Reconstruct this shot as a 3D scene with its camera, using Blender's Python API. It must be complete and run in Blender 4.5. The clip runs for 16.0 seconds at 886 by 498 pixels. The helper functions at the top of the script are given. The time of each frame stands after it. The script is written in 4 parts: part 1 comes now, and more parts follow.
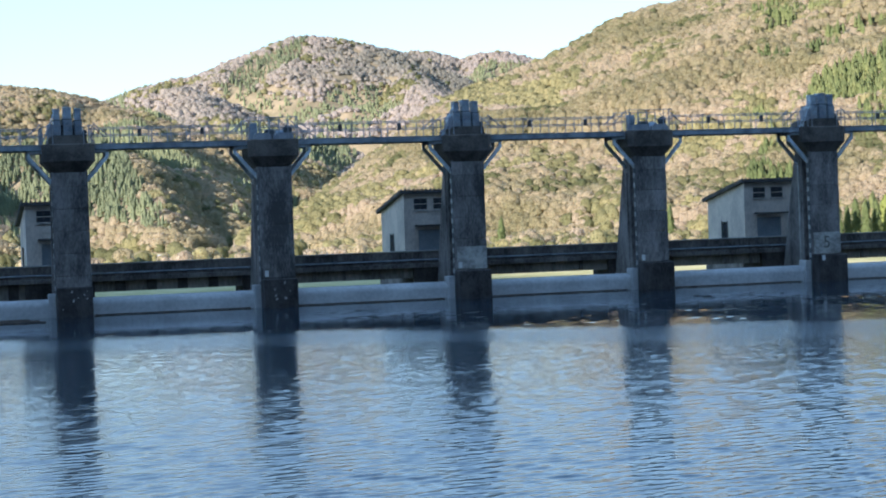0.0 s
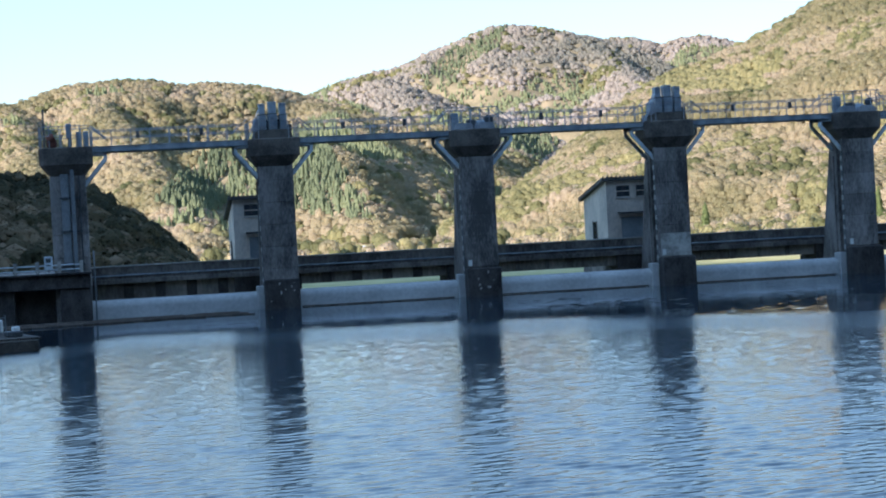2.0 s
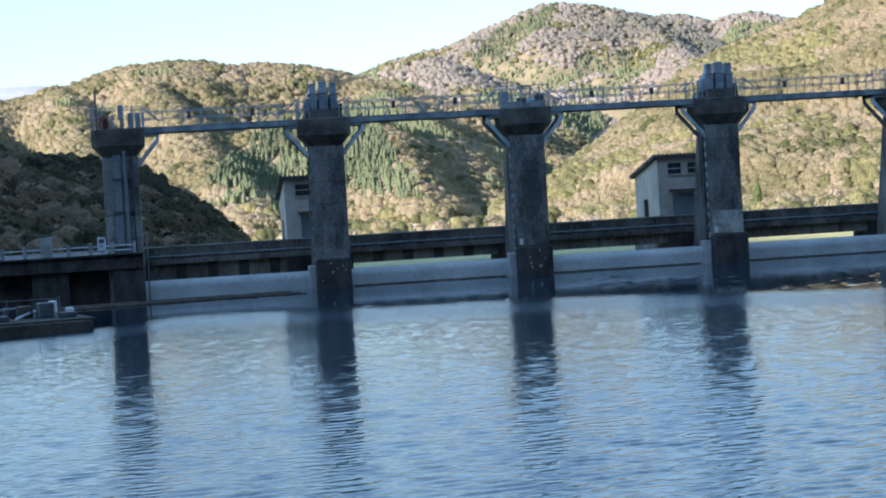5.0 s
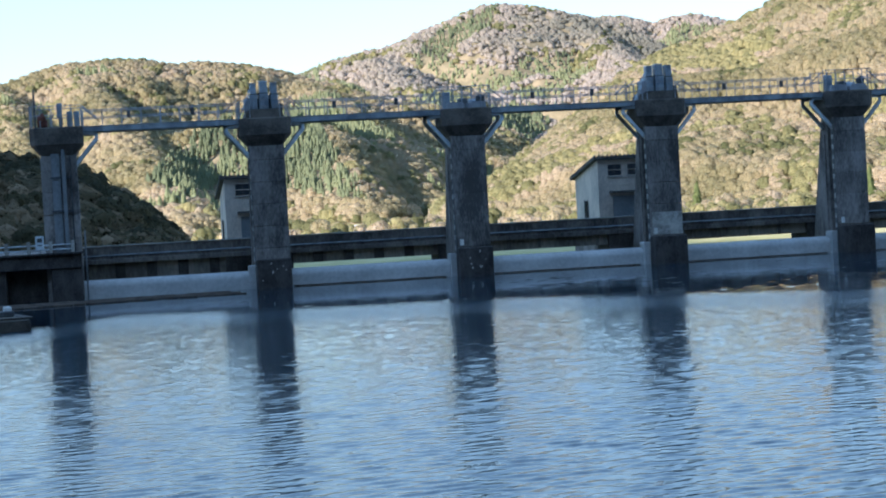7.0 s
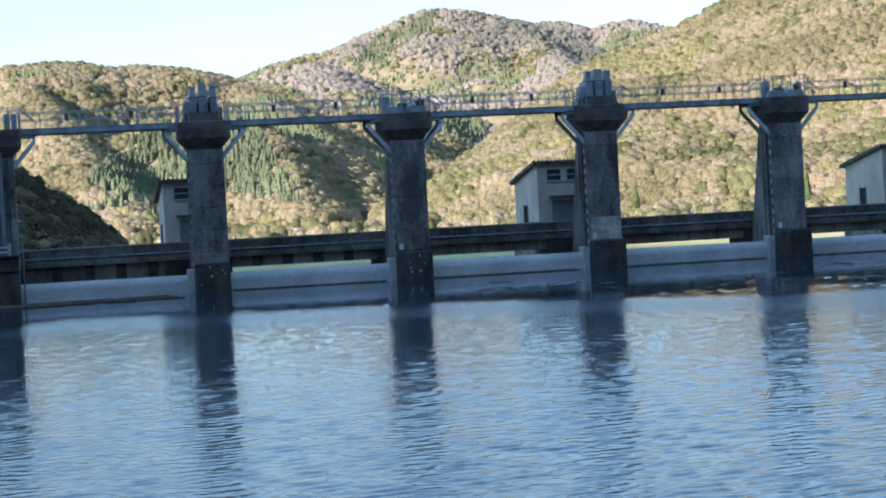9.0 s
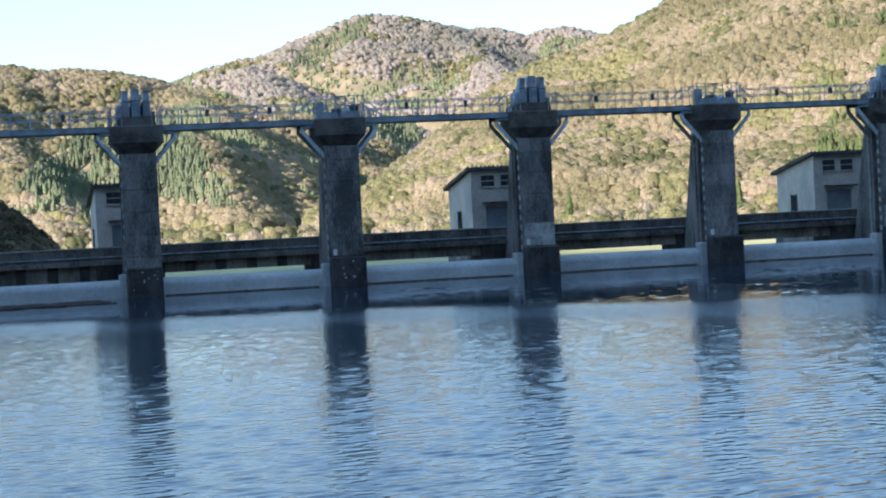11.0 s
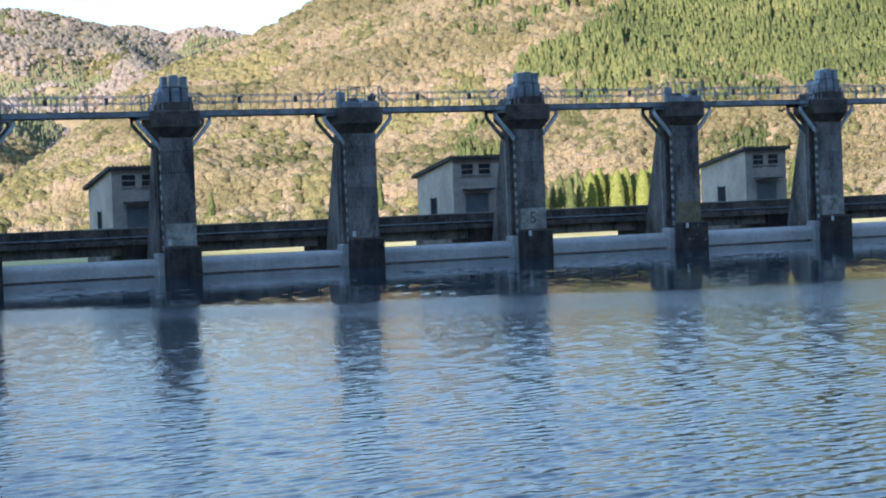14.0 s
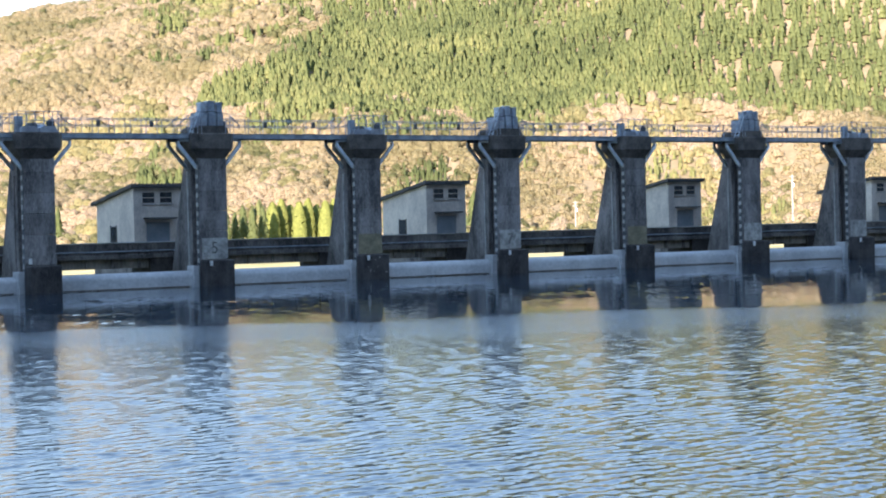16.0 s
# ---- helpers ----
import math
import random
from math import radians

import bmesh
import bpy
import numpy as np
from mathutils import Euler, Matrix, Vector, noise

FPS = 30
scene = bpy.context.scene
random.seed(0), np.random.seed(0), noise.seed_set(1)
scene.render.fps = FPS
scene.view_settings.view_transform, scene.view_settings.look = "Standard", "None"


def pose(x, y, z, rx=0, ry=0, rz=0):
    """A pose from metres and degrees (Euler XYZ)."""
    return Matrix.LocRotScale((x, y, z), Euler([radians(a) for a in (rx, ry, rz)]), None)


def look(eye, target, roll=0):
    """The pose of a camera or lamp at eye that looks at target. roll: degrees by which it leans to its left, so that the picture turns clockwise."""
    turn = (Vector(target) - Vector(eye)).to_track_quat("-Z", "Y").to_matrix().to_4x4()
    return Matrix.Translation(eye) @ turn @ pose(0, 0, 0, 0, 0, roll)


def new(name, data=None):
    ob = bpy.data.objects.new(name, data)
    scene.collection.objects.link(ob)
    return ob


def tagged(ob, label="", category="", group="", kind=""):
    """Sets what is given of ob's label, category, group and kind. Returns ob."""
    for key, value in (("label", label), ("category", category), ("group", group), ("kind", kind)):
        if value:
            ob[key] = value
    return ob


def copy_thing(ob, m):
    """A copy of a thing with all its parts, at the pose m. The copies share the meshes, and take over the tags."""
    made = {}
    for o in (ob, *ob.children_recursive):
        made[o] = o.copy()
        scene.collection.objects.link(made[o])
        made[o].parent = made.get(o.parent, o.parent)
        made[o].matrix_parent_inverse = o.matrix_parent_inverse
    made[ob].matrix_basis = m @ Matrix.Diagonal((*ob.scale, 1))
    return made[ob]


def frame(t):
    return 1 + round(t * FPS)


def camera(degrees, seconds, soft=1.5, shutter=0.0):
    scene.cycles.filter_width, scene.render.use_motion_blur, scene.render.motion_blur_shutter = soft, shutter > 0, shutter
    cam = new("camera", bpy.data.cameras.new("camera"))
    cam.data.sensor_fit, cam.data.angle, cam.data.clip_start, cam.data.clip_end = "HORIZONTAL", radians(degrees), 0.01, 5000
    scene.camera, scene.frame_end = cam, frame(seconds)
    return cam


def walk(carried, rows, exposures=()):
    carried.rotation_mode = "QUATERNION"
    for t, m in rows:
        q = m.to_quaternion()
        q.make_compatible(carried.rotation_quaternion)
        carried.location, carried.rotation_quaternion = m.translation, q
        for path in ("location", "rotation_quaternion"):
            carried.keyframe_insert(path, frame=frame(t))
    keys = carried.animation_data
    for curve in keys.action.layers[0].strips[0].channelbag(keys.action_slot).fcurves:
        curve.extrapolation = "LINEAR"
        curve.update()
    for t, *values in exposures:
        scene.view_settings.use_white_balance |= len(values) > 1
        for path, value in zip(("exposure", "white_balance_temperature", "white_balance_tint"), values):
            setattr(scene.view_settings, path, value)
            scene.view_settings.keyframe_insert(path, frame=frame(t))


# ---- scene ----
# A hand-held long lens pans from one spot on the reservoir bank.
EYE = 5.335
cam = camera(26.5, 16.0, soft=2.0)
ROWS = [
    (0, 89.398, 2.160, -15.722),
    (0.5, 89.456, 2.402, -13.793),
    (1, 89.497, 2.595, -12.250),
    (1.5, 89.469, 2.855, -11.104),
    (2, 89.327, 3.087, -9.551),
    (2.5, 89.125, 3.363, -8.817),
    (3, 88.871, 3.486, -8.233),
    (3.2, 88.789, 3.505, -8.005),
    (5.3, 88.769, 3.403, -8.018),
    (5.5, 88.789, 3.330, -8.147),
    (6, 88.778, 3.296, -8.436),
    (6.5, 88.708, 3.246, -8.955),
    (7, 88.680, 3.181, -9.808),
    (7.5, 88.730, 3.164, -10.414),
    (8, 88.741, 3.091, -10.812),
    (8.5, 88.725, 3.059, -11.256),
    (11, 88.789, 2.838, -13.663),
    (11.5, 88.823, 2.775, -14.449),
    (12, 88.831, 2.733, -15.059),
    (12.5, 88.858, 2.778, -17.025),
    (13, 88.726, 2.894, -19.124),
    (13.5, 88.341, 2.757, -21.370),
    (14, 88.347, 2.264, -24.520),
    (14.5, 88.690, 2.010, -26.934),
    (15, 89.195, 1.621, -29.660),
    (15.5, 89.301, 1.692, -31.508),
    (16, 88.992, 1.278, -34.170),
]
walk(cam, [(t, pose(0, 0, EYE, rx, ry, rz)) for t, rx, ry, rz in ROWS],
     exposures=[(0, 1.72, 5560, 13), (5.5, 1.76, 5540, 12), (13.0, 1.78, 5640, 14), (14.5, 1.84, 5950, 17), (15.0, 1.96, 6080, 18), (16.0, 2.26, 6180, 20)])

# ---- world and sun ----
SUN_X, SUN_Y = -0.8, -0.6
SUN_AZ, SUN_EL = math.atan2(SUN_X, SUN_Y), radians(15)
world = bpy.data.worlds.new("sky")
scene.world = world
world.use_nodes = True
wn, wl = world.node_tree.nodes, world.node_tree.links
sky = wn.new("ShaderNodeTexSky")
sky.sky_type, sky.sun_disc = "NISHITA", False
sky.sun_elevation, sky.sun_rotation = SUN_EL, SUN_AZ
sky.air_density, sky.dust_density, sky.ozone_density = 1.5, 0.0, 5.5
sky.altitude = 800
soften = wn.new("ShaderNodeGamma")
soften.inputs[1].default_value = 0.6
wl.new(sky.outputs[0], soften.inputs[0])
wl.new(soften.outputs[0], wn["Background"].inputs[0])
wn["Background"].inputs[1].default_value = 0.16
sun = new("sun", bpy.data.lights.new("sun", "SUN"))
sun.data.energy, sun.data.angle, sun.data.color = 5.0, radians(0.6), (1.0, 0.85, 0.68)
sun.matrix_world = look((SUN_X * 300, SUN_Y * 300, 300 * math.tan(SUN_EL)), (0, 0, 0))

# ---- materials ----


def paint(name, dark, light, rough=0.85, scale=1.0, metal=0.0, bump=0.0, streak=0.0, spec=0.4, vary=0.0):
    """A worn surface between two colours, with grain, stains and, if asked, vertical streaks."""
    m = bpy.data.materials.new(name)
    m.use_nodes = True
    n, l = m.node_tree.nodes, m.node_tree.links
    b = n["Principled BSDF"]
    geo = n.new("ShaderNodeNewGeometry")
    mp = n.new("ShaderNodeMapping")
    l.new(geo.outputs["Position"], mp.inputs[0])
    mp.inputs["Scale"].default_value = (1, 1, 1 - 0.9 * streak)
    big, fine = n.new("ShaderNodeTexNoise"), n.new("ShaderNodeTexNoise")
    big.inputs["Scale"].default_value, big.inputs["Detail"].default_value = 0.7 * scale, 8
    big.inputs["Roughness"].default_value = 0.65
    fine.inputs["Scale"].default_value, fine.inputs["Detail"].default_value = 9 * scale, 5
    l.new(mp.outputs[0], big.inputs["Vector"])
    l.new(mp.outputs[0], fine.inputs["Vector"])
    mix = n.new("ShaderNodeMath")
    mix.operation = "MULTIPLY_ADD"
    l.new(fine.outputs[0], mix.inputs[0])
    mix.inputs[1].default_value = 0.45
    l.new(big.outputs[0], mix.inputs[2])
    ramp = n.new("ShaderNodeValToRGB")
    ramp.color_ramp.elements[0].position, ramp.color_ramp.elements[1].position = 0.58, 0.87
    ramp.color_ramp.elements[0].color, ramp.color_ramp.elements[1].color = (*dark, 1), (*light, 1)
    l.new(mix.outputs[0], ramp.inputs[0])
    l.new(ramp.outputs[0], b.inputs["Base Color"])
    if vary:
        info, span_, tone = n.new("ShaderNodeObjectInfo"), n.new("ShaderNodeMapRange"), n.new("ShaderNodeHueSaturation")
        span_.inputs["To Min"].default_value, span_.inputs["To Max"].default_value = 1 - vary / 2, 1 + vary / 2
        l.new(info.outputs["Random"], span_.inputs["Value"])
        l.new(span_.outputs[0], tone.inputs["Value"])
        l.new(ramp.outputs[0], tone.inputs["Color"])
        l.new(tone.outputs[0], b.inputs["Base Color"])
    b.inputs["Roughness"].default_value, b.inputs["Metallic"].default_value = rough, metal
    b.inputs["Specular IOR Level"].default_value = spec
    if bump:
        bp = n.new("ShaderNodeBump")
        bp.inputs["Strength"].default_value, bp.inputs["Distance"].default_value = 0.6, bump
        l.new(mix.outputs[0], bp.inputs["Height"])
        l.new(bp.outputs[0], b.inputs["Normal"])
    return m


def foliage(name, ramp_stops, patch=0.02, airy=0.0, grain=1.6):
    """Leaves and twigs: a colour per tree from the 'tint' attribute, broken up by noise."""
    m = bpy.data.materials.new(name)
    m.use_nodes = True
    n, l = m.node_tree.nodes, m.node_tree.links
    b = n["Principled BSDF"]
    at = n.new("ShaderNodeAttribute")
    at.attribute_name = "tint"
    tc = n.new("ShaderNodeTexCoord")
    no = n.new("ShaderNodeTexNoise")
    no.inputs["Scale"].default_value, no.inputs["Detail"].default_value = patch * 40, 4
    l.new(tc.outputs["Object"], no.inputs["Vector"])
    ad = n.new("ShaderNodeMath")
    ad.operation = "MULTIPLY_ADD"
    l.new(no.outputs[0], ad.inputs[0])
    ad.inputs[1].default_value = 0.3
    l.new(at.outputs["Fac"], ad.inputs[2])
    sb = n.new("ShaderNodeMath")
    sb.operation = "SUBTRACT"
    l.new(ad.outputs[0], sb.inputs[0])
    sb.inputs[1].default_value = 0.15
    ramp = n.new("ShaderNodeValToRGB")
    e = ramp.color_ramp.elements
    e[0].position, e[0].color = ramp_stops[0][0], (*ramp_stops[0][1], 1)
    e[1].position, e[1].color = ramp_stops[-1][0], (*ramp_stops[-1][1], 1)
    for p, c in ramp_stops[1:-1]:
        k = e.new(p)
        k.color = (*c, 1)
    l.new(sb.outputs[0], ramp.inputs[0])
    l.new(ramp.outputs[0], b.inputs["Base Color"])
    b.inputs["Roughness"].default_value = 0.9
    b.inputs["Specular IOR Level"].default_value = 0.1
    tr = n.new("ShaderNodeBsdfTranslucent")
    l.new(ramp.outputs[0], tr.inputs["Color"])
    mx = n.new("ShaderNodeMixShader")
    mx.inputs[0].default_value = 0.55
    l.new(b.outputs[0], mx.inputs[1])
    l.new(tr.outputs[0], mx.inputs[2])
    if airy:
        geo, gaps = n.new("ShaderNodeNewGeometry"), n.new("ShaderNodeTexNoise")
        gaps.inputs["Scale"].default_value, gaps.inputs["Detail"].default_value = grain, 3
        l.new(geo.outputs["Position"], gaps.inputs["Vector"])
        cut = n.new("ShaderNodeMapRange")
        cut.inputs["From Min"].default_value, cut.inputs["From Max"].default_value = airy - 0.06, airy + 0.06
        l.new(gaps.outputs[0], cut.inputs["Value"])
        clear, blend = n.new("ShaderNodeBsdfTransparent"), n.new("ShaderNodeMixShader")
        l.new(cut.outputs[0], blend.inputs[0])
        l.new(clear.outputs[0], blend.inputs[1])
        l.new(mx.outputs[0], blend.inputs[2])
        mx = blend
    l.new(mx.outputs[0], n["Material Output"].inputs["Surface"])
    return m


def water_material():
    """Reservoir water: wind ripples upstream of a calm strip along the dam."""
    m = bpy.data.materials.new("reservoir_water")
    m.use_nodes = True
    n, l = m.node_tree.nodes, m.node_tree.links
    b = n["Principled BSDF"]
    b.inputs["Base Color"].default_value = (0.012, 0.035, 0.055, 1)
    b.inputs["IOR"].default_value = 1.333
    ruffle = n.new("ShaderNodeAttribute")
    ruffle.attribute_name = "ruffle"
    rough = n.new("ShaderNodeMath")
    rough.operation = "MULTIPLY_ADD"
    rough.inputs[1].default_value, rough.inputs[2].default_value = 0.02, 0.015
    l.new(ruffle.outputs["Fac"], rough.inputs[0])
    fret = n.new("ShaderNodeAttribute")
    fret.attribute_name = "fret"
    more = n.new("ShaderNodeMath")
    more.operation = "MULTIPLY_ADD"
    more.inputs[1].default_value = 0.12
    l.new(fret.outputs["Fac"], more.inputs[0])
    l.new(rough.outputs[0], more.inputs[2])
    l.new(more.outputs[0], b.inputs["Roughness"])
    tc, mp = n.new("ShaderNodeTexCoord"), n.new("ShaderNodeMapping")
    mp.inputs["Rotation"].default_value, mp.inputs["Scale"].default_value = (0, 0, radians(14)), (0.3, 1.0, 1.0)
    l.new(tc.outputs["Object"], mp.inputs[0])
    no = n.new("ShaderNodeTexNoise")
    no.inputs["Scale"].default_value, no.inputs["Detail"].default_value = 7.0, 2
    l.new(mp.outputs[0], no.inputs["Vector"])
    bp = n.new("ShaderNodeBump")
    bp.inputs["Distance"].default_value = 0.055
    st = n.new("ShaderNodeMath")
    st.operation = "MULTIPLY_ADD"
    st.inputs[1].default_value, st.inputs[2].default_value = 0.15, 0.015
    chop = n.new("ShaderNodeMath")
    chop.operation = "MULTIPLY_ADD"
    chop.inputs[1].default_value = 2.0
    l.new(fret.outputs["Fac"], chop.inputs[0])
    l.new(ruffle.outputs["Fac"], chop.inputs[2])
    l.new(chop.outputs[0], st.inputs[0])
    l.new(st.outputs[0], bp.inputs["Strength"])
    l.new(no.outputs[0], bp.inputs["Height"])
    l.new(bp.outputs[0], b.inputs["Normal"])
    return m


CONCRETE = paint("stained_concrete", (0.07, 0.065, 0.062), (0.28, 0.255, 0.238), 0.9, 1.0, bump=0.006, streak=0.75, vary=0.35)
# Near-black: wet pier bases, and slot cores with recess shade put in.
CONCRETE_DARK = paint("wet_and_shaded_concrete", (0.016, 0.014, 0.014), (0.076, 0.067, 0.063), 0.8, 1.2, bump=0.008, streak=0.5)
CONCRETE_PALE = paint("pale_concrete", (0.2, 0.2, 0.19), (0.43, 0.415, 0.38), 0.9, 1.2, bump=0.01)
DECK = paint("deck_concrete", (0.06, 0.055, 0.053), (0.24, 0.215, 0.195), 0.9, 0.6, bump=0.01, streak=0.6)
GATE = paint("gate_grey_paint", (0.38, 0.38, 0.375), (0.56, 0.555, 0.54), 0.5, 0.4, bump=0.004)
STEEL = paint("blue_grey_steel", (0.17, 0.205, 0.25), (0.43, 0.48, 0.53), 0.5, 1.5, metal=0.2)
STEEL_PALE = paint("pale_grey_steel", (0.389, 0.447, 0.505), (0.698, 0.758, 0.795), 0.5, 1.5, metal=0.1)
STEEL_RAIL = paint("rail_steel", (0.219, 0.238, 0.266), (0.408, 0.419, 0.447), 0.5, 1.5, metal=0.1)
GATE_STAIN = paint("brown_stain", (0.06, 0.045, 0.035), (0.16, 0.12, 0.09), 0.9, 2.0)
COPING = paint("coping_concrete", (0.214, 0.214, 0.204), (0.427, 0.416, 0.389), 0.9, 0.8)
GIRDER = paint("girder_concrete", (0.1, 0.09, 0.082), (0.28, 0.25, 0.22), 0.9, 0.5, bump=0.01, streak=0.7)
DRIFT = paint("driftwood", (0.04, 0.03, 0.024), (0.11, 0.085, 0.065), 0.95, 2.0)
STEEL_DARK = paint("dark_steel", (0.041, 0.045, 0.050), (0.108, 0.115, 0.121), 0.6, 1.5, metal=0.2)
WHITE = paint("white_paint", (0.55, 0.55, 0.53), (0.75, 0.75, 0.72), 0.6, 2.0)
WALL = paint("house_plaster", (0.46, 0.405, 0.355), (0.7, 0.61, 0.52), 0.9, 0.8, bump=0.006, streak=0.5)
ROOF = paint("dark_roof", (0.047, 0.045, 0.043), (0.108, 0.101, 0.095), 0.8, 1.0)
GLASS = paint("dark_window_glass", (0.03, 0.035, 0.045), (0.05, 0.06, 0.07), 0.12, 0.5, spec=0.5)
SHUTTER = paint("blue_grey_shutter", (0.16, 0.19, 0.22), (0.24, 0.27, 0.3), 0.5, 1.0)
RUST = paint("rust_red", (0.12, 0.035, 0.025), (0.25, 0.09, 0.06), 0.7, 2.0)
TIMBER = paint("weathered_timber", (0.036, 0.030, 0.025), (0.102, 0.087, 0.072), 0.9, 1.5)
EARTH = paint("woodland_floor", (0.13, 0.112, 0.064), (0.26, 0.205, 0.125), 0.95, 0.06, bump=0.3)
# Haze over the most distant mountain is put into this blue-grey.
DISTANT_HAZE = paint("hazed_slope", (0.3, 0.31, 0.33), (0.4, 0.4, 0.41), 0.95, 0.01)
GRASS = paint("valley_grass", (0.3, 0.28, 0.09), (0.56, 0.49, 0.24), 0.95, 0.03, bump=0.1)
GRAVEL = paint("pale_gravel", (0.5, 0.48, 0.44), (0.72, 0.7, 0.66), 0.9, 0.2)
WATER = water_material()
BARE = foliage("bare_woodland", [(0.0, (0.265, 0.24, 0.13)), (0.35, (0.38, 0.325, 0.195)), (0.65, (0.445, 0.37, 0.245)), (1.0, (0.485, 0.395, 0.29))], airy=0.47, grain=2.2)
# Greyer copy of the bare woodland: distance haze put into its colour.
BARE_HAZED = foliage("hazed_bare_woodland", [(0.0, (0.27, 0.26, 0.215)), (0.35, (0.385, 0.345, 0.29)), (0.65, (0.435, 0.38, 0.33)), (1.0, (0.465, 0.41, 0.37))], airy=0.45, grain=1.2)
LEAF = foliage("evergreen_and_new_leaf", [(0.0, (0.12, 0.13, 0.06)), (0.5, (0.24, 0.23, 0.11)), (0.8, (0.32, 0.295, 0.145)), (1.0, (0.39, 0.35, 0.175))], airy=0.42, grain=2.0)
# Brown bank foliage, with the bank's shade put into its darker colour.
LEAF_SHADE_DARK = foliage("shade_darkened_foliage", [(0.0, (0.06, 0.06, 0.037)), (0.35, (0.12, 0.105, 0.06)), (0.65, (0.22, 0.17, 0.105)), (1.0, (0.38, 0.29, 0.19))], airy=0.4)
CONIFER = foliage("conifer_needles", [(0.0, (0.11, 0.14, 0.06)), (0.5, (0.19, 0.225, 0.09)), (1.0, (0.29, 0.305, 0.125))])
# Paler, bluer needles for the mountains, with haze put into the green.
CONIFER_HAZED = foliage("hazed_conifer_needles", [(0.0, (0.145, 0.175, 0.105)), (0.5, (0.22, 0.25, 0.145)), (1.0, (0.3, 0.325, 0.18))])
CYPRESS = foliage("cypress_leaf", [(0.0, (0.15, 0.19, 0.05)), (1.0, (0.36, 0.39, 0.12))])

# ---- mesh tools ----


def part(name, bm, material, parent=None, label=""):
    """Links a bmesh as one mesh object under a thing or part."""
    me = bpy.data.meshes.new(name)
    bm.to_mesh(me)
    bm.free()
    me.materials.append(material)
    ob = new(name, me)
    if parent is not None:
        ob.parent = parent
    if label:
        ob["label"] = label
    return ob


def box(bm, x0, x1, y0, y1, z0, z1, bevel=0.0):
    r = bmesh.ops.create_cube(bm, size=1)
    for v in r["verts"]:
        v.co = ((x0 + x1) / 2 + v.co.x * (x1 - x0), (y0 + y1) / 2 + v.co.y * (y1 - y0), (z0 + z1) / 2 + v.co.z * (z1 - z0))
    if bevel:
        ed = list({e for v in r["verts"] for e in v.link_edges})
        bmesh.ops.bevel(bm, geom=ed, offset=bevel, segments=1, affect="EDGES", profile=0.5)


def rod(bm, a, b, radius, sides=6):
    """A round bar from a to b."""
    a, b = Vector(a), Vector(b)
    d = b - a
    q = d.to_track_quat("Z", "Y").to_matrix().to_4x4()
    bmesh.ops.create_cone(bm, cap_ends=True, segments=sides, radius1=radius, radius2=radius, depth=d.length,
                          matrix=Matrix.Translation((a + b) / 2) @ q)


def beam(bm, a, b, w, h):
    """A square bar from a to b, w across and h deep."""
    a, b = Vector(a), Vector(b)
    d = b - a
    q = d.to_track_quat("Z", "Y").to_matrix().to_4x4()
    r = bmesh.ops.create_cube(bm, size=1)
    m = Matrix.Translation((a + b) / 2) @ q @ Matrix.Diagonal((w, h, d.length, 1))
    bmesh.ops.transform(bm, matrix=m, verts=r["verts"])


def prism(bm, outline, axis, c0, c1):
    """A solid from a closed outline of pairs, drawn out along an axis from c0 to c1."""
    def at(p, c):
        return {"x": (c, p[0], p[1]), "y": (p[0], c, p[1]), "z": (p[0], p[1], c)}[axis]
    a = [bm.verts.new(at(p, c0)) for p in outline]
    b = [bm.verts.new(at(p, c1)) for p in outline]
    n = len(outline)
    fs = [bm.faces.new(a), bm.faces.new(b[::-1])]
    fs += [bm.faces.new((a[i], b[i], b[(i + 1) % n], a[(i + 1) % n])) for i in range(n)]
    bmesh.ops.recalc_face_normals(bm, faces=fs)


def thing(name, at=(0, 0, 0), **tags):
    ob = new(name)
    ob.location = at
    ob.empty_display_size = 0.3
    return tagged(ob, **tags)


def made(fn, *a, **k):
    bm = bmesh.new()
    fn(bm, *a, **k)
    return bm


def raw_mesh(name, verts, faces, material, tint=None, smooth=False, normals=None):
    """One mesh from arrays of places and triangles or quads, with a tint per face."""
    me = bpy.data.meshes.new(name)
    nv, nf, k = len(verts), len(faces), faces.shape[1]
    me.vertices.add(nv)
    me.vertices.foreach_set("co", verts.astype(np.float32).ravel())
    me.loops.add(nf * k)
    me.loops.foreach_set("vertex_index", faces.astype(np.int32).ravel())
    me.polygons.add(nf)
    me.polygons.foreach_set("loop_start", np.arange(0, nf * k, k, dtype=np.int32))
    me.polygons.foreach_set("loop_total", np.full(nf, k, dtype=np.int32))
    if smooth:
        me.polygons.foreach_set("use_smooth", np.ones(nf, dtype=bool))
    if tint is not None:
        me.attributes.new("tint", "FLOAT", "FACE").data.foreach_set("value", tint.astype(np.float32))
    if normals is not None:
        me.attributes.new("custom_normal", "FLOAT_VECTOR", "POINT").data.foreach_set("vector", normals.astype(np.float32).ravel())
    me.update(calc_edges=True)
    me.materials.append(material)
    return new(name, me)

# ---- land ----
D = 136.9      # upstream face of the pier noses
BAY = 15.0
PX = [-19.0 + BAY * k for k in range(0, 14)]   # pier centres by number


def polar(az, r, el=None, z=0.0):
    """A place by its bearing from the camera's spot on the bank, its distance and its height or elevation from the eye.
    """
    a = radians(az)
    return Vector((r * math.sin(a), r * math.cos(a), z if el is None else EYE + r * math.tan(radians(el))))


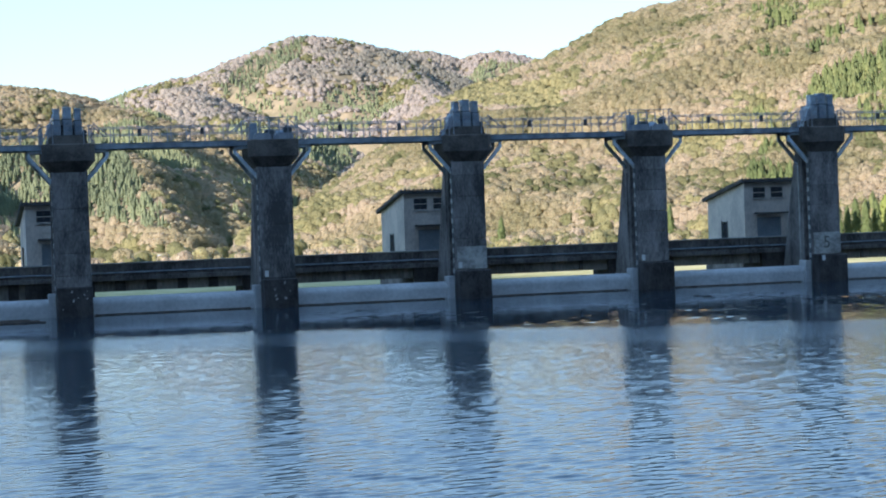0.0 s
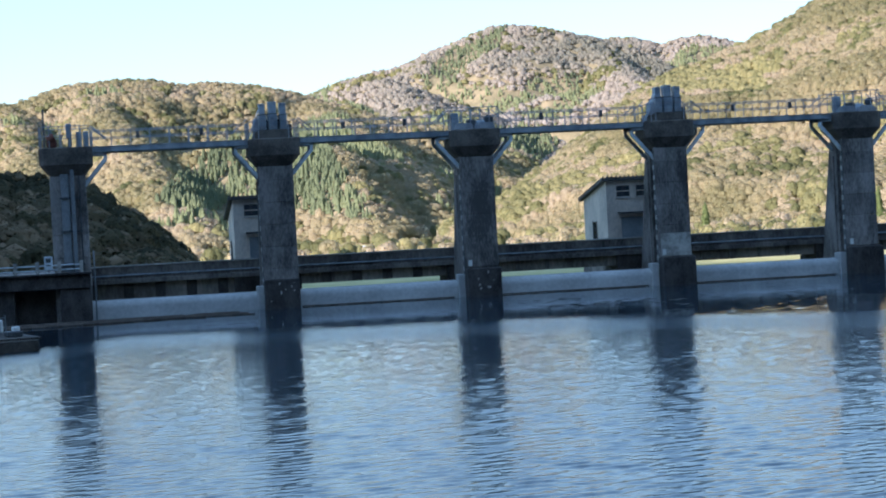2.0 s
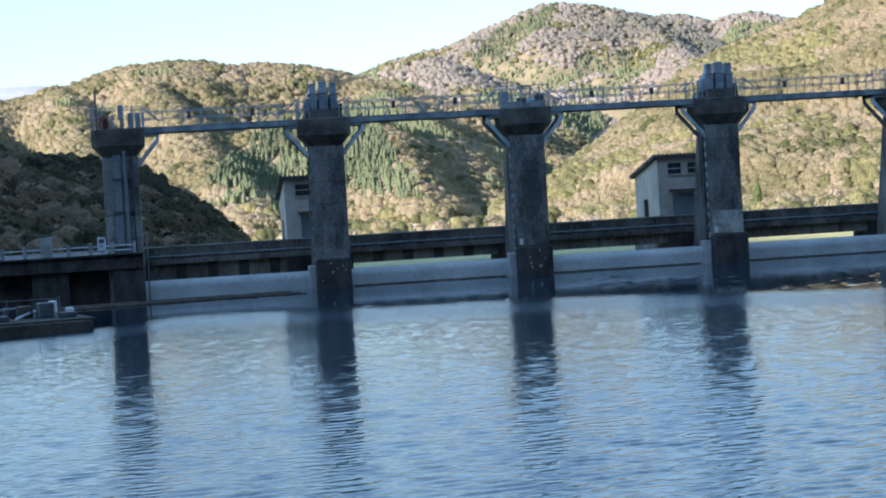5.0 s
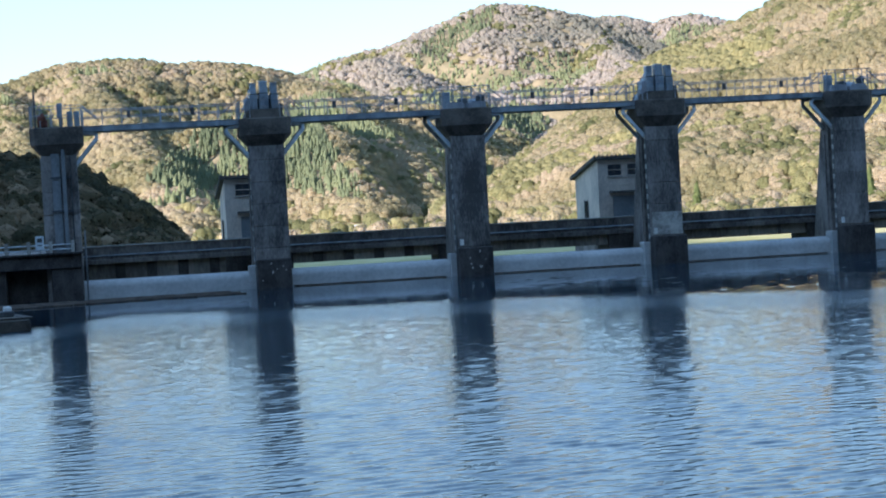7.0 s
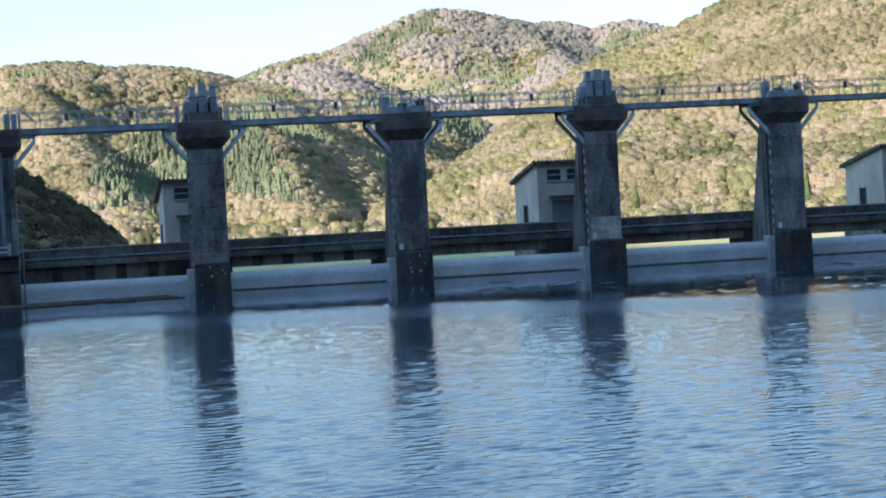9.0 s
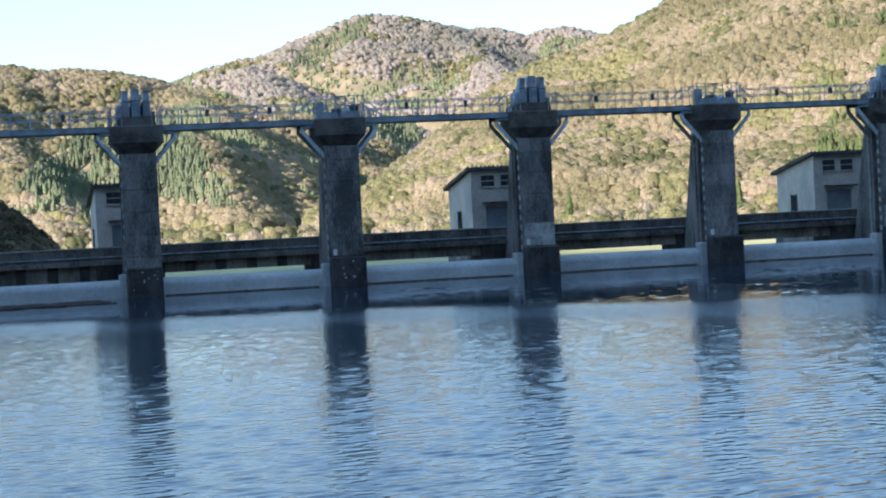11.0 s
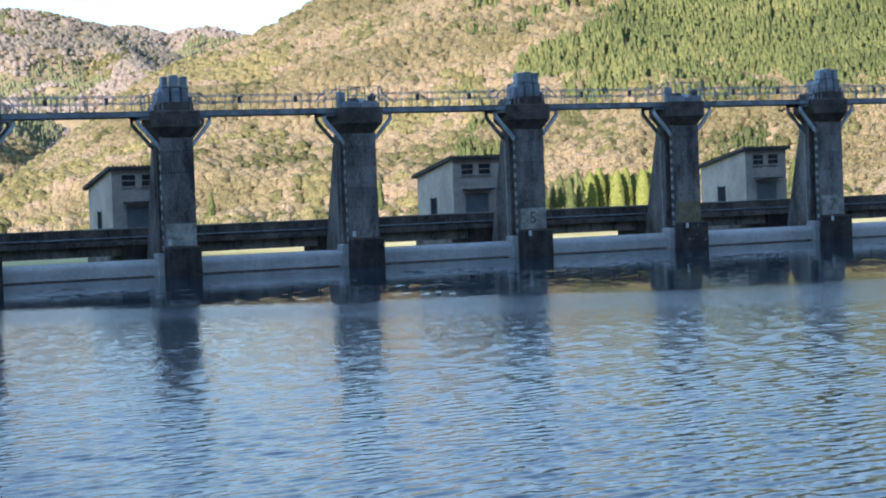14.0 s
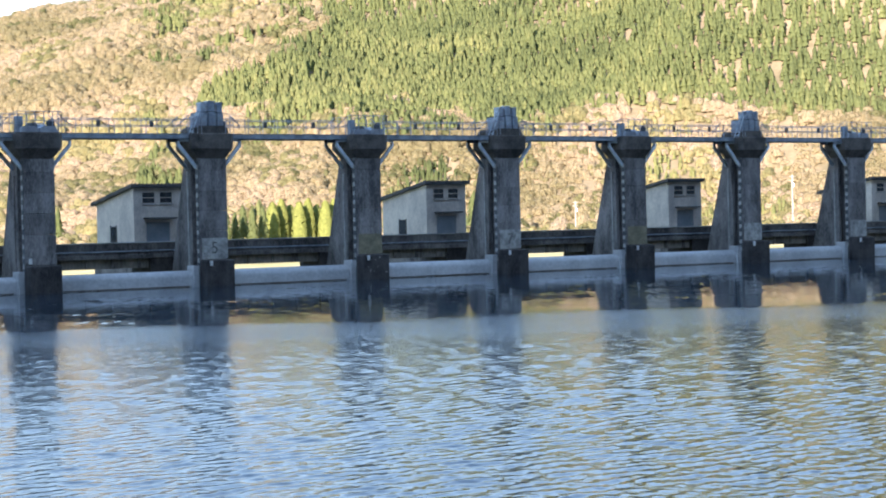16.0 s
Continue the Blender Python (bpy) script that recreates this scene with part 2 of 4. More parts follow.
def along(points, u):
    """A place at the share u of a chain of points, smoothed."""
    s = u * (len(points) - 1)
    i = min(int(s), len(points) - 2)
    f = s - i
    p0, p1, p2, p3 = points[max(i - 1, 0)], points[i], points[i + 1], points[min(i + 2, len(points) - 1)]
    return 0.5 * ((2 * p1) + (p2 - p0) * f + (2 * p0 - 5 * p1 + 4 * p2 - p3) * f * f + (3 * p1 - p0 - 3 * p2 + p3) * f ** 3)


def hillside(name, foot, crest, nu, nv, rough, size, label, swell=0.12, back=0.5, seed=0.0):
    """A mountain flank from a foot line up to a crest line and down behind it, with spurs and gullies."""
    grid = np.zeros((nu, nv, 3))
    for i in range(nu):
        u = i / (nu - 1)
        a, b = along(foot, u), along(crest, u)
        for j in range(nv):
            v = j / (nv - 1) * (1 + back)
            p = a.lerp(b, v) if v <= 1 else b + (b - a) * (v - 1)
            if v > 1:
                p.z = b.z - (b.z - a.z) * 0.8 * (v - 1)
            else:
                p.z += (b.z - a.z) * swell * math.sin(math.pi * v)
            w = math.sin(math.pi * min(v, 1.0) ** 0.8) * (1 - v ** 3) if v < 1 else 0.0
            q = Vector((p.x / size, p.y / size * 0.55, seed))
            rg = 1 - 2 * abs(noise.noise(q))
            rg2 = noise.fractal(q * 3.1, 1.0, 2.0, 4)
            p.z += rough * (w * (rg - 0.75) + (0.25 * w + 0.06) * rg2)
            grid[i, j] = p
    idx = np.arange(nu * nv).reshape(nu, nv)
    quads = np.stack([idx[:-1, :-1], idx[1:, :-1], idx[1:, 1:], idx[:-1, 1:]], -1).reshape(-1, 4)
    ob = raw_mesh(name, grid.reshape(-1, 3), quads, EARTH, smooth=True)
    tagged(ob, label, "hill", kind="structure")
    return grid


def tuft_tree(rng, lobes, sprays, squash=1.0, sides=6):
    """A broad crown: lumpy lobes of twigs with small sprays standing out of them, unit radius, foot at zero, with soft outward normals."""
    v, f, nn = [], [], []
    places = []
    a0 = rng.uniform(0, 6.283)
    for q in range(lobes):
        a = a0 + 6.283 * q / lobes + rng.uniform(-0.5, 0.5)
        o = rng.uniform(0.3, 0.5)
        x, y, z, r = o * math.cos(a), o * math.sin(a), rng.uniform(0.35, 0.8) * squash, rng.uniform(0.5, 0.78)
        places.append((x, y, z, r))
        k = len(v)
        top = r * rng.uniform(0.9, 1.15) * squash
        v.append((x + rng.normal() * 0.08, y + rng.normal() * 0.08, z + top))
        nn.append((0, 0, 1.0))
        for rad, h in ((0.75, 0.6), (1.0, -0.75)):
            for s in range(sides):
                g = 6.283 * (s + 0.5 * (h > 0)) / sides
                w = rad * r * rng.uniform(0.75, 1.2)
                v.append((x + w * math.cos(g), y + w * math.sin(g), z + h * top * rng.uniform(0.75, 1.25)))
                nn.append((math.cos(g) * rad, math.sin(g) * rad, 0.35 + 0.6 * max(h, 0)))
        f += [(k, k + 1 + s, k + 1 + (s + 1) % sides) for s in range(sides)]
        for s in range(sides):
            t = (s + 1) % sides
            u0, u1, l0, l1 = k + 1 + s, k + 1 + t, k + 1 + sides + s, k + 1 + sides + t
            f += [(u0, l1, u1), (u0, l0, l1)]
    for q in range(sprays):
        x, y, z, r = places[q % lobes]
        d = rng.normal(size=3)
        d[2] = abs(d[2]) + 0.2
        d /= np.linalg.norm(d)
        c = np.array((x, y, z)) + d * r * rng.uniform(0.9, 1.2)
        t = np.cross(d, rng.normal(size=3))
        t /= np.linalg.norm(t)
        s = np.cross(d, t)
        k = len(v)
        for g in (0, 2.094, 4.189):
            v.append(c + (t * math.cos(g) + s * math.sin(g)) * rng.uniform(0.12, 0.34))
            nn.append(d)
        f.append((k, k + 1, k + 2))
    nn = np.array(nn)
    return np.array(v), np.array(f), nn / np.linalg.norm(nn, axis=1)[:, None]


def cone_tree(rng, tiers, sides):
    """A conifer: ragged drooping tiers round a point, unit height, foot at zero, with soft outward normals."""
    v, f, nn = [], [], []
    for i in range(tiers):
        z0 = 0.08 + 0.8 * i / tiers
        z1 = min(z0 + 1.25 / tiers + 0.1, 1.0)
        r = 0.25 * (1 - z0) ** 0.7 + 0.02
        k = len(v)
        a0 = rng.uniform(0, 6.28)
        v.append((rng.normal() * 0.02, rng.normal() * 0.02, z1))
        nn.append((0, 0, 1.0))
        for s in range(sides):
            a = a0 + 6.283 * s / sides
            rr = r * (rng.uniform(0.85, 1.2) if s % 2 else rng.uniform(0.5, 0.75))
            v.append((rr * math.cos(a), rr * math.sin(a), z0 + rng.uniform(-0.03, 0.03) + (0.05 if s % 2 == 0 else 0)))
            nn.append((0.9 * math.cos(a), 0.9 * math.sin(a), 0.43))
        f += [(k, k + 1 + s, k + 1 + (s + 1) % sides) for s in range(sides)]
    return np.array(v), np.array(f), np.array(nn)


RNG = np.random.default_rng(5)
TUFTS = [tuft_tree(RNG, 2 + k % 2, 10, RNG.uniform(0.85, 1.25)) for k in range(12)]
TUFTS_BANK = [tuft_tree(RNG, 3, 70, RNG.uniform(0.9, 1.4)) for _ in range(10)]
TUFTS_MID = [tuft_tree(RNG, 2 + k % 2, 6, RNG.uniform(0.85, 1.2)) for k in range(10)]
TUFTS_FAR = [tuft_tree(RNG, 2, 6, RNG.uniform(0.85, 1.1), 5) for _ in range(8)]
CONES = [cone_tree(RNG, 3, 7) for _ in range(6)]
CONES_FAR = [cone_tree(RNG, 2, 6) for _ in range(6)]


def forest(name, spots, sizes, heights, tints, shapes, material, label):
    """Many trees as one stretch of woodland."""
    if not len(spots):
        return
    vs, fs, ts, ns, base = [], [], [], [], 0
    pick = RNG.integers(0, len(shapes), len(spots))
    turn = RNG.uniform(0, 6.283, len(spots))
    for k, (sv, sf, sn) in enumerate(shapes):
        m = pick == k
        c = int(m.sum())
        if not c:
            continue
        ca, sa = np.cos(turn[m])[:, None], np.sin(turn[m])[:, None]
        x, y, z = sv[:, 0][None], sv[:, 1][None], sv[:, 2][None]
        w, h = sizes[m][:, None], heights[m][:, None]
        p = np.stack([(x * ca - y * sa) * w, (x * sa + y * ca) * w, z * h + 0 * ca], -1) + spots[m][:, None, :]
        vs.append(p.reshape(-1, 3))
        nx, ny, nz = sn[:, 0][None], sn[:, 1][None], sn[:, 2][None]
        ns.append(np.stack([nx * ca - ny * sa, nx * sa + ny * ca, nz + 0 * ca], -1).reshape(-1, 3))
        fs.append((sf[None] + (np.arange(c) * len(sv))[:, None, None] + base).reshape(-1, 3))
        ts.append(np.clip(np.repeat(tints[m], len(sf)) + RNG.normal(0, 0.03, c * len(sf)), 0, 1))
        base += c * len(sv)
    ob = raw_mesh(name, np.concatenate(vs), np.concatenate(fs), material, np.concatenate(ts), normals=np.concatenate(ns))
    tagged(ob, label, "trees", kind="stuff")


def scatter(grid, count, vmax):
    """Random places on a hillside's grid, with their shares along and up."""
    nu, nv = grid.shape[:2]
    u, v = RNG.uniform(0, nu - 1.001, count), RNG.uniform(0, (nv - 1.001) * vmax, count)
    i, j = u.astype(int), v.astype(int)
    a, b = (u - i)[:, None], (v - j)[:, None]
    p = (grid[i, j] * (1 - a) + grid[i + 1, j] * a) * (1 - b) + (grid[i, j + 1] * (1 - a) + grid[i + 1, j + 1] * a) * b
    return p, u / (nu - 1), v / (nv - 1)


def patches(p, size, seed):
    return np.array([noise.fractal(Vector((q[0] / size, q[1] / size, seed + q[2] / size)), 1.0, 2.0, 3) for q in p])


def woods(name, p, tree, conifer_zone, far, words, green=0.25):
    """Mixed woodland on a hillside: bare broadleaves, evergreens and planted conifers in blocks."""
    count = len(p)
    az = np.degrees(np.arctan2(p[:, 0], p[:, 1]))
    el = np.degrees(np.arctan2(p[:, 2] - EYE, np.hypot(p[:, 0], p[:, 1])))
    n1, n2 = patches(p, 220 if far == 2 else 90, 3.0), patches(p, 80 if far == 2 else 30, 9.0)
    con = conifer_zone(az, el, n1, n2)
    ever = (~con) & (n2 + 0.5 * n1 + RNG.normal(0, 0.2, count) > green)
    bare = ~(con | ever)
    tufts = TUFTS_BANK if name == "bank" else (TUFTS, TUFTS_MID, TUFTS_FAR)[far]
    cones = CONES_FAR if far == 2 else CONES
    s = RNG.uniform(0.75, 1.25, count) * tree
    s *= np.where((az > 31 + 3 * n1) & (el < 2.4 + n1), 0.6, 1.0)
    t = np.clip(0.5 + 0.8 * n1 + 0.2 * n2 + RNG.normal(0, 0.26 if name == "bank" else 0.1, count), 0, 1)
    forest("bare_woodland_" + name, p[bare], s[bare] * 0.52, s[bare] * 0.43, t[bare], tufts, LEAF_SHADE_DARK if name == "bank" else BARE_HAZED if far == 2 else BARE, "bare tan and pinkish broadleaf woodland " + words)
    forest("evergreen_woodland_" + name, p[ever], s[ever] * 0.52, s[ever] * 0.48, np.clip(t[ever] - 0.1 + RNG.normal(0, 0.15, int(ever.sum())), 0, 1), tufts, LEAF_SHADE_DARK if name == "bank" else LEAF,
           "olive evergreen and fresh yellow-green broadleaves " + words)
    forest("conifer_plantation_" + name, p[con], s[con] * 0.95, s[con] * (0.8 if far == 2 else 1.05), np.clip(t[con], 0, 1), cones, CONIFER_HAZED if far else CONIFER, "dense green planted conifers " + words)


P = polar
right_hill = hillside(
    "hill_right",
    [P(9.5, 840, z=-1), P(13, 760, z=-1), P(18, 690, z=-1), P(24, 640, z=-1), P(30, 620, z=-1), P(38, 600, z=-1), P(46, 590, z=-1), P(56, 560, z=-1)],
    [P(10.6, 900, z=6), P(13.6, 980, el=2.1), P(16.2, 1060, el=3.9), P(18.9, 1130, el=4.85), P(21.3, 1180, el=6.1), P(24, 1200, el=6.55), P(30, 1200, el=7.4), P(56, 1000, el=10.5)],
    230, 90, 26, 150, "sunlit wooded hillside above the valley", seed=2.0)
# The mountains down the valley: spurs by bearing, distance and elevation from the camera, each with its flank's slope.
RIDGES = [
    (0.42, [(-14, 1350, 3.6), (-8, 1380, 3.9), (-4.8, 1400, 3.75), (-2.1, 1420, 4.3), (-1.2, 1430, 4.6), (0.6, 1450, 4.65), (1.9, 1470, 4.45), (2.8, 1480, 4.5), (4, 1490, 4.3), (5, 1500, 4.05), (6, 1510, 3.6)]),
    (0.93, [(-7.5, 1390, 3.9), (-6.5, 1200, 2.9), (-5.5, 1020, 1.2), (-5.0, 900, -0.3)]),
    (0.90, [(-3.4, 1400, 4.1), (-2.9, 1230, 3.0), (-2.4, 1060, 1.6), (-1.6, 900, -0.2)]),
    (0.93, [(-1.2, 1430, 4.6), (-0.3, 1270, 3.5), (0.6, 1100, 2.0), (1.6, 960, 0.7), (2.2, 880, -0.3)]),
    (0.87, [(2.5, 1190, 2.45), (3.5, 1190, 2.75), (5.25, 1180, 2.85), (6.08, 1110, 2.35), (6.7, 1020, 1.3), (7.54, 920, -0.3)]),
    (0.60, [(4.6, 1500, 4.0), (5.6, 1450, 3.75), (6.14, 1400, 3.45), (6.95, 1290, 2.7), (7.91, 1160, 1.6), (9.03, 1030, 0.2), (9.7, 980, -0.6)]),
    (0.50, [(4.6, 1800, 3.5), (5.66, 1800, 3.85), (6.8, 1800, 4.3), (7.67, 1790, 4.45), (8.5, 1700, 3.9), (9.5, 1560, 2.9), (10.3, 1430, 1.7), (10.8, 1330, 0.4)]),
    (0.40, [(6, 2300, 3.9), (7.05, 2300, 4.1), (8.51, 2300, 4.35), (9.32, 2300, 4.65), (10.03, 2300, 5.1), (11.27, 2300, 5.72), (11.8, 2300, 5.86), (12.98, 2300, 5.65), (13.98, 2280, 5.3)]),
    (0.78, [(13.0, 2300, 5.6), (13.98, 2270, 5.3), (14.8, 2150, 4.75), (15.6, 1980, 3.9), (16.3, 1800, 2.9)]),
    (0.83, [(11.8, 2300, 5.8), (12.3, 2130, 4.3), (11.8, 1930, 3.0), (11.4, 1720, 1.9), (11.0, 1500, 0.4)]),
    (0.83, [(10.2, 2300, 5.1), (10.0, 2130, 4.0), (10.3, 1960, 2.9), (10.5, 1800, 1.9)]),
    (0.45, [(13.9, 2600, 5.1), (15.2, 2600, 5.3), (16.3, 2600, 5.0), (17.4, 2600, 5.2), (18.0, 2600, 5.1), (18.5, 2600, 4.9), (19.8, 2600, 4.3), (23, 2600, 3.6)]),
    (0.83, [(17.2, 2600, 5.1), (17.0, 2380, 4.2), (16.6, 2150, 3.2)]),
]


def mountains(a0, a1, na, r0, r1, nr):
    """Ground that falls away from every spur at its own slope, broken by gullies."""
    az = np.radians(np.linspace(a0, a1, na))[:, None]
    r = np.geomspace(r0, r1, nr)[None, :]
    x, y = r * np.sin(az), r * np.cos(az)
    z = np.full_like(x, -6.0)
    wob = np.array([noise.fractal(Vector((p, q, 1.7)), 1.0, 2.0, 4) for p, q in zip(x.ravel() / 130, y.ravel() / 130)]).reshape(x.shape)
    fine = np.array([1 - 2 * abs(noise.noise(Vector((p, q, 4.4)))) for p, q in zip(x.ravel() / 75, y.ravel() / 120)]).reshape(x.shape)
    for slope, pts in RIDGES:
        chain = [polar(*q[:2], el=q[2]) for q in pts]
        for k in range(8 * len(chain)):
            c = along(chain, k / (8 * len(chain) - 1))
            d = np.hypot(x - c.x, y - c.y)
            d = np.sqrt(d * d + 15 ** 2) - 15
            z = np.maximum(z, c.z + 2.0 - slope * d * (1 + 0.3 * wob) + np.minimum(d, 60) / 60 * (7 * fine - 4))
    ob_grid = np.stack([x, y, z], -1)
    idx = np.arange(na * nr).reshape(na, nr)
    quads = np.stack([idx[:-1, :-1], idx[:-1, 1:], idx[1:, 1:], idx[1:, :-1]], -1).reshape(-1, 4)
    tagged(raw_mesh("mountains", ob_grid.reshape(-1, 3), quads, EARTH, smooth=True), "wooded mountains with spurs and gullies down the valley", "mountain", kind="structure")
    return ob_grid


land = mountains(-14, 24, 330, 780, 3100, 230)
distant = hillside(
    "mountain_distant", [P(-12, 3600, z=0), P(-4, 3600, z=0), P(3, 3600, z=0)],
    [P(-12, 4300, el=3.4), P(-4.1, 4300, el=4.45), P(3, 4300, el=2.5)], 40, 20, 60, 500, "distant mountain, its haze put into a blue-grey colour", seed=1.0)
bpy.data.objects["mountain_distant"].data.materials[0] = DISTANT_HAZE
near_bank = hillside(
    "hill_near_bank",
    [P(-16, 215, z=-1), P(-9, 225, z=-1), P(-4, 235, z=-1), P(0, 250, z=-1), P(1.6, 262, z=-1)],
    [P(-16, 300, el=4.2), P(-9, 310, el=3.0), P(-4.5, 320, el=1.75), P(-1.3, 330, el=1.2), P(1.6, 340, el=-0.9)],
    60, 30, 4, 40, "shaded wooded bank below the dam", seed=4.0)
behind = hillside(
    "hill_behind",
    [Vector((420, -8, 1)), Vector((150, -8, 1)), Vector((-100, -8, 1)), Vector((-300, -8, 1)), Vector((-420, 0, 1)), Vector((-560, 20, 1)), Vector((-900, 60, 1))],
    [Vector((420, -120, 130)), Vector((150, -120, 138)), Vector((-100, -120, 142)), Vector((-300, -120, 144)), Vector((-420, -120, 165)), Vector((-560, -120, 224)), Vector((-900, -110, 232))],
    80, 30, 5, 60, "steep wooded hill that shades the reservoir", seed=8.0)


def inside(az, el, corners):
    """Whether bearings and elevations lie inside an outline."""
    hit = np.zeros(len(az), dtype=bool)
    for (a0, e0), (a1, e1) in zip(corners, corners[1:] + corners[:1]):
        cross = (e0 > el) != (e1 > el)
        hit ^= cross & (az < (a1 - a0) * (el - e0) / ((e1 - e0) or 1e-9) + a0)
    return hit


def mountain_spots(count, r0, r1, a0=-9.0, a1=20.5):
    """Random places on the slopes of the mountains that are in sight of the camera."""
    na, nr = land.shape[:2]
    rise = np.degrees(np.arctan2(land[..., 2] - EYE, np.hypot(land[..., 0], land[..., 1])))
    top = np.maximum.accumulate(rise, axis=1)
    az, r = RNG.uniform(a0, a1, count), np.sqrt(RNG.uniform(r0 ** 2, r1 ** 2, count))
    u, v = (az + 14) / 38 * (na - 1), np.log(r / 780) / np.log(3100 / 780) * (nr - 1)
    i, j = u.astype(int), v.astype(int)
    a, b = (u - i)[:, None], (v - j)[:, None]
    p = (land[i, j] * (1 - a) + land[i + 1, j] * a) * (1 - b) + (land[i, j + 1] * (1 - a) + land[i + 1, j + 1] * a) * b
    el = np.degrees(np.arctan2(p[:, 2] - EYE, np.hypot(p[:, 0], p[:, 1])))
    return p[(p[:, 2] > -1.0) & (el > top[i, j] - 0.3)]


CONIFER_SPUR = [(0.85, 0.97), (2.48, 2.5), (3.53, 2.92), (5.92, 2.73), (6.86, 1.21), (7.48, 0.05), (5.78, 0.41), (3.39, 0.73), (2.02, 0.56)]
CONIFER_SUMMIT = [(9.13, 4.5), (10.04, 5.3), (11.79, 5.9), (11.59, 5.37), (10.51, 4.67), (9.78, 3.95)]
CONIFER_GLEN = [(10.6, 2.8), (13.6, 2.75), (12.21, 1.2), (10.6, 1.0)]
CONIFER_SLOPE = [(12.21, 4.31), (14.26, 4.42), (13.88, 3.68), (12.16, 3.54)]
woods("right", scatter(right_hill, 22000, 0.66)[0], 6.3,
      lambda az, el, a, b: (az + 2.2 * a > 27.6 + 1.15 * (el - 3.4)) & (el > 3.0 + 0.8 * a) & (b < 0.45) | (b > 0.34) & (az > 25), 0, "on the sunlit hillside", 0.24)
p = scatter(right_hill, 90000, 0.7)[0]
p = p[RNG.uniform(0, 1, len(p)) < np.clip(0.55 + (np.degrees(np.arctan2(p[:, 0], p[:, 1])) - 31) / 14, 0.5, 1)]
n1, n2 = patches(p, 90, 3.0), patches(p, 30, 9.0)
az = np.degrees(np.arctan2(p[:, 0], p[:, 1]))
el = np.degrees(np.arctan2(p[:, 2] - EYE, np.hypot(p[:, 0], p[:, 1])))
ok = (az + 2.2 * n1 > 27.6 + 1.15 * (el - 3.4)) & (el > 2.7 + 0.8 * n1) & (n2 < 0.75)
s = RNG.uniform(0.7, 1.3, int(ok.sum())) * 5.0
forest("conifer_plantation_slope", p[ok], s * 1.2, s * 1.2, np.clip(0.5 + 0.4 * n1[ok] + RNG.normal(0, 0.15, len(s)), 0, 1), CONES, CONIFER, "dense green planted conifers covering the steep slope")
foot = scatter(right_hill, 16000, 0.3)[0]
faz, fel = np.degrees(np.arctan2(foot[:, 0], foot[:, 1])), np.degrees(np.arctan2(foot[:, 2] - EYE, np.hypot(foot[:, 0], foot[:, 1])))
woods("foot", foot[(faz > 25) & (fel < 3.0)], 5.0, lambda az, el, a, b: b > 0.5, 0, "at the foot of the sunlit hillside", 0.05)
woods("left", mountain_spots(34000, 800, 1560), 7.0,
      lambda az, el, a, b: inside(az + 0.25 * b, el + 0.2 * b, CONIFER_SPUR) | (a + 0.3 * b > 0.5), 1, "on the mountain spurs", 0.42)
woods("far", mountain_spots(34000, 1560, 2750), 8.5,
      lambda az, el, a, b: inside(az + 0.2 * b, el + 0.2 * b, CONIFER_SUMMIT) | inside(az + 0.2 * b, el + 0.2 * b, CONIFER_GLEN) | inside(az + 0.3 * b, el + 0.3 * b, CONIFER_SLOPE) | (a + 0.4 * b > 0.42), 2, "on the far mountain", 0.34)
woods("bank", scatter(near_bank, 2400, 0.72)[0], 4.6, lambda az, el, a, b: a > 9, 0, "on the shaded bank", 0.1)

# scrub and orchard trees on the valley floor
nb = 3200
baz, br = RNG.uniform(-3, 52, nb), RNG.uniform(430, 760, nb)
bp = np.stack([br * np.sin(np.radians(baz)), br * np.cos(np.radians(baz)), np.full(nb, -1.3)], -1)
keep = ~((baz < 12) & (br > 540) | (baz > 26) & (baz < 32) & (br < 575))
bp, baz, br = bp[keep], baz[keep], br[keep]
nb = len(bp)
bs = RNG.uniform(2.0, 4.6, nb) * np.where(RNG.uniform(0, 1, nb) > 0.9, 1.5, 1.0)
pick = RNG.uniform(0, 1, nb)
forest("scrub_leafy", bp[pick < 0.45], bs[pick < 0.45] * 0.6, bs[pick < 0.45] * 0.6, RNG.uniform(0.2, 1.0, int((pick < 0.45).sum())), TUFTS, LEAF, "yellow-green scrub and young trees on the valley floor")
forest("scrub_bare", bp[pick >= 0.45], bs[pick >= 0.45] * 0.6, bs[pick >= 0.45] * 0.6, RNG.uniform(0.2, 1.0, int((pick >= 0.45).sum())), TUFTS, BARE, "straw coloured scrub on the valley floor")

gv = np.array([(-5000, -5000, -1.3), (5000, -5000, -1.3), (5000, 5000, -1.3), (-5000, 5000, -1.3)], dtype=float)
tagged(raw_mesh("ground", gv, np.array([[0, 1, 2, 3]]), GRASS), "dry yellow-green valley floor", "ground", kind="structure")

for kind, y0, y1, z0, z1, mat, words in (("embankment", -8.2, 2.6, -1.3, 3.55, CONCRETE, "grey concrete embankment on the reservoir bank"),
                                         ("road", -7.9, 2.0, 3.554, 3.7, DECK, "dark asphalt road along the bank")):
    tagged(part(kind, made(box, -140, 160, y0, y1, z0, z1), mat), words, kind, kind="structure")
gb = np.array([(*polar(z, r)[:2], -1.28) for r in (560, 860) for z in (2.5, 5, 8, 11.5)])
tagged(raw_mesh("gravel_bar", gb, np.array([[0, 1, 5, 4], [1, 2, 6, 5], [2, 3, 7, 6]]), GRAVEL), "pale sunlit gravel bar on the valley floor", "gravel", kind="structure")

# ---- reservoir ----


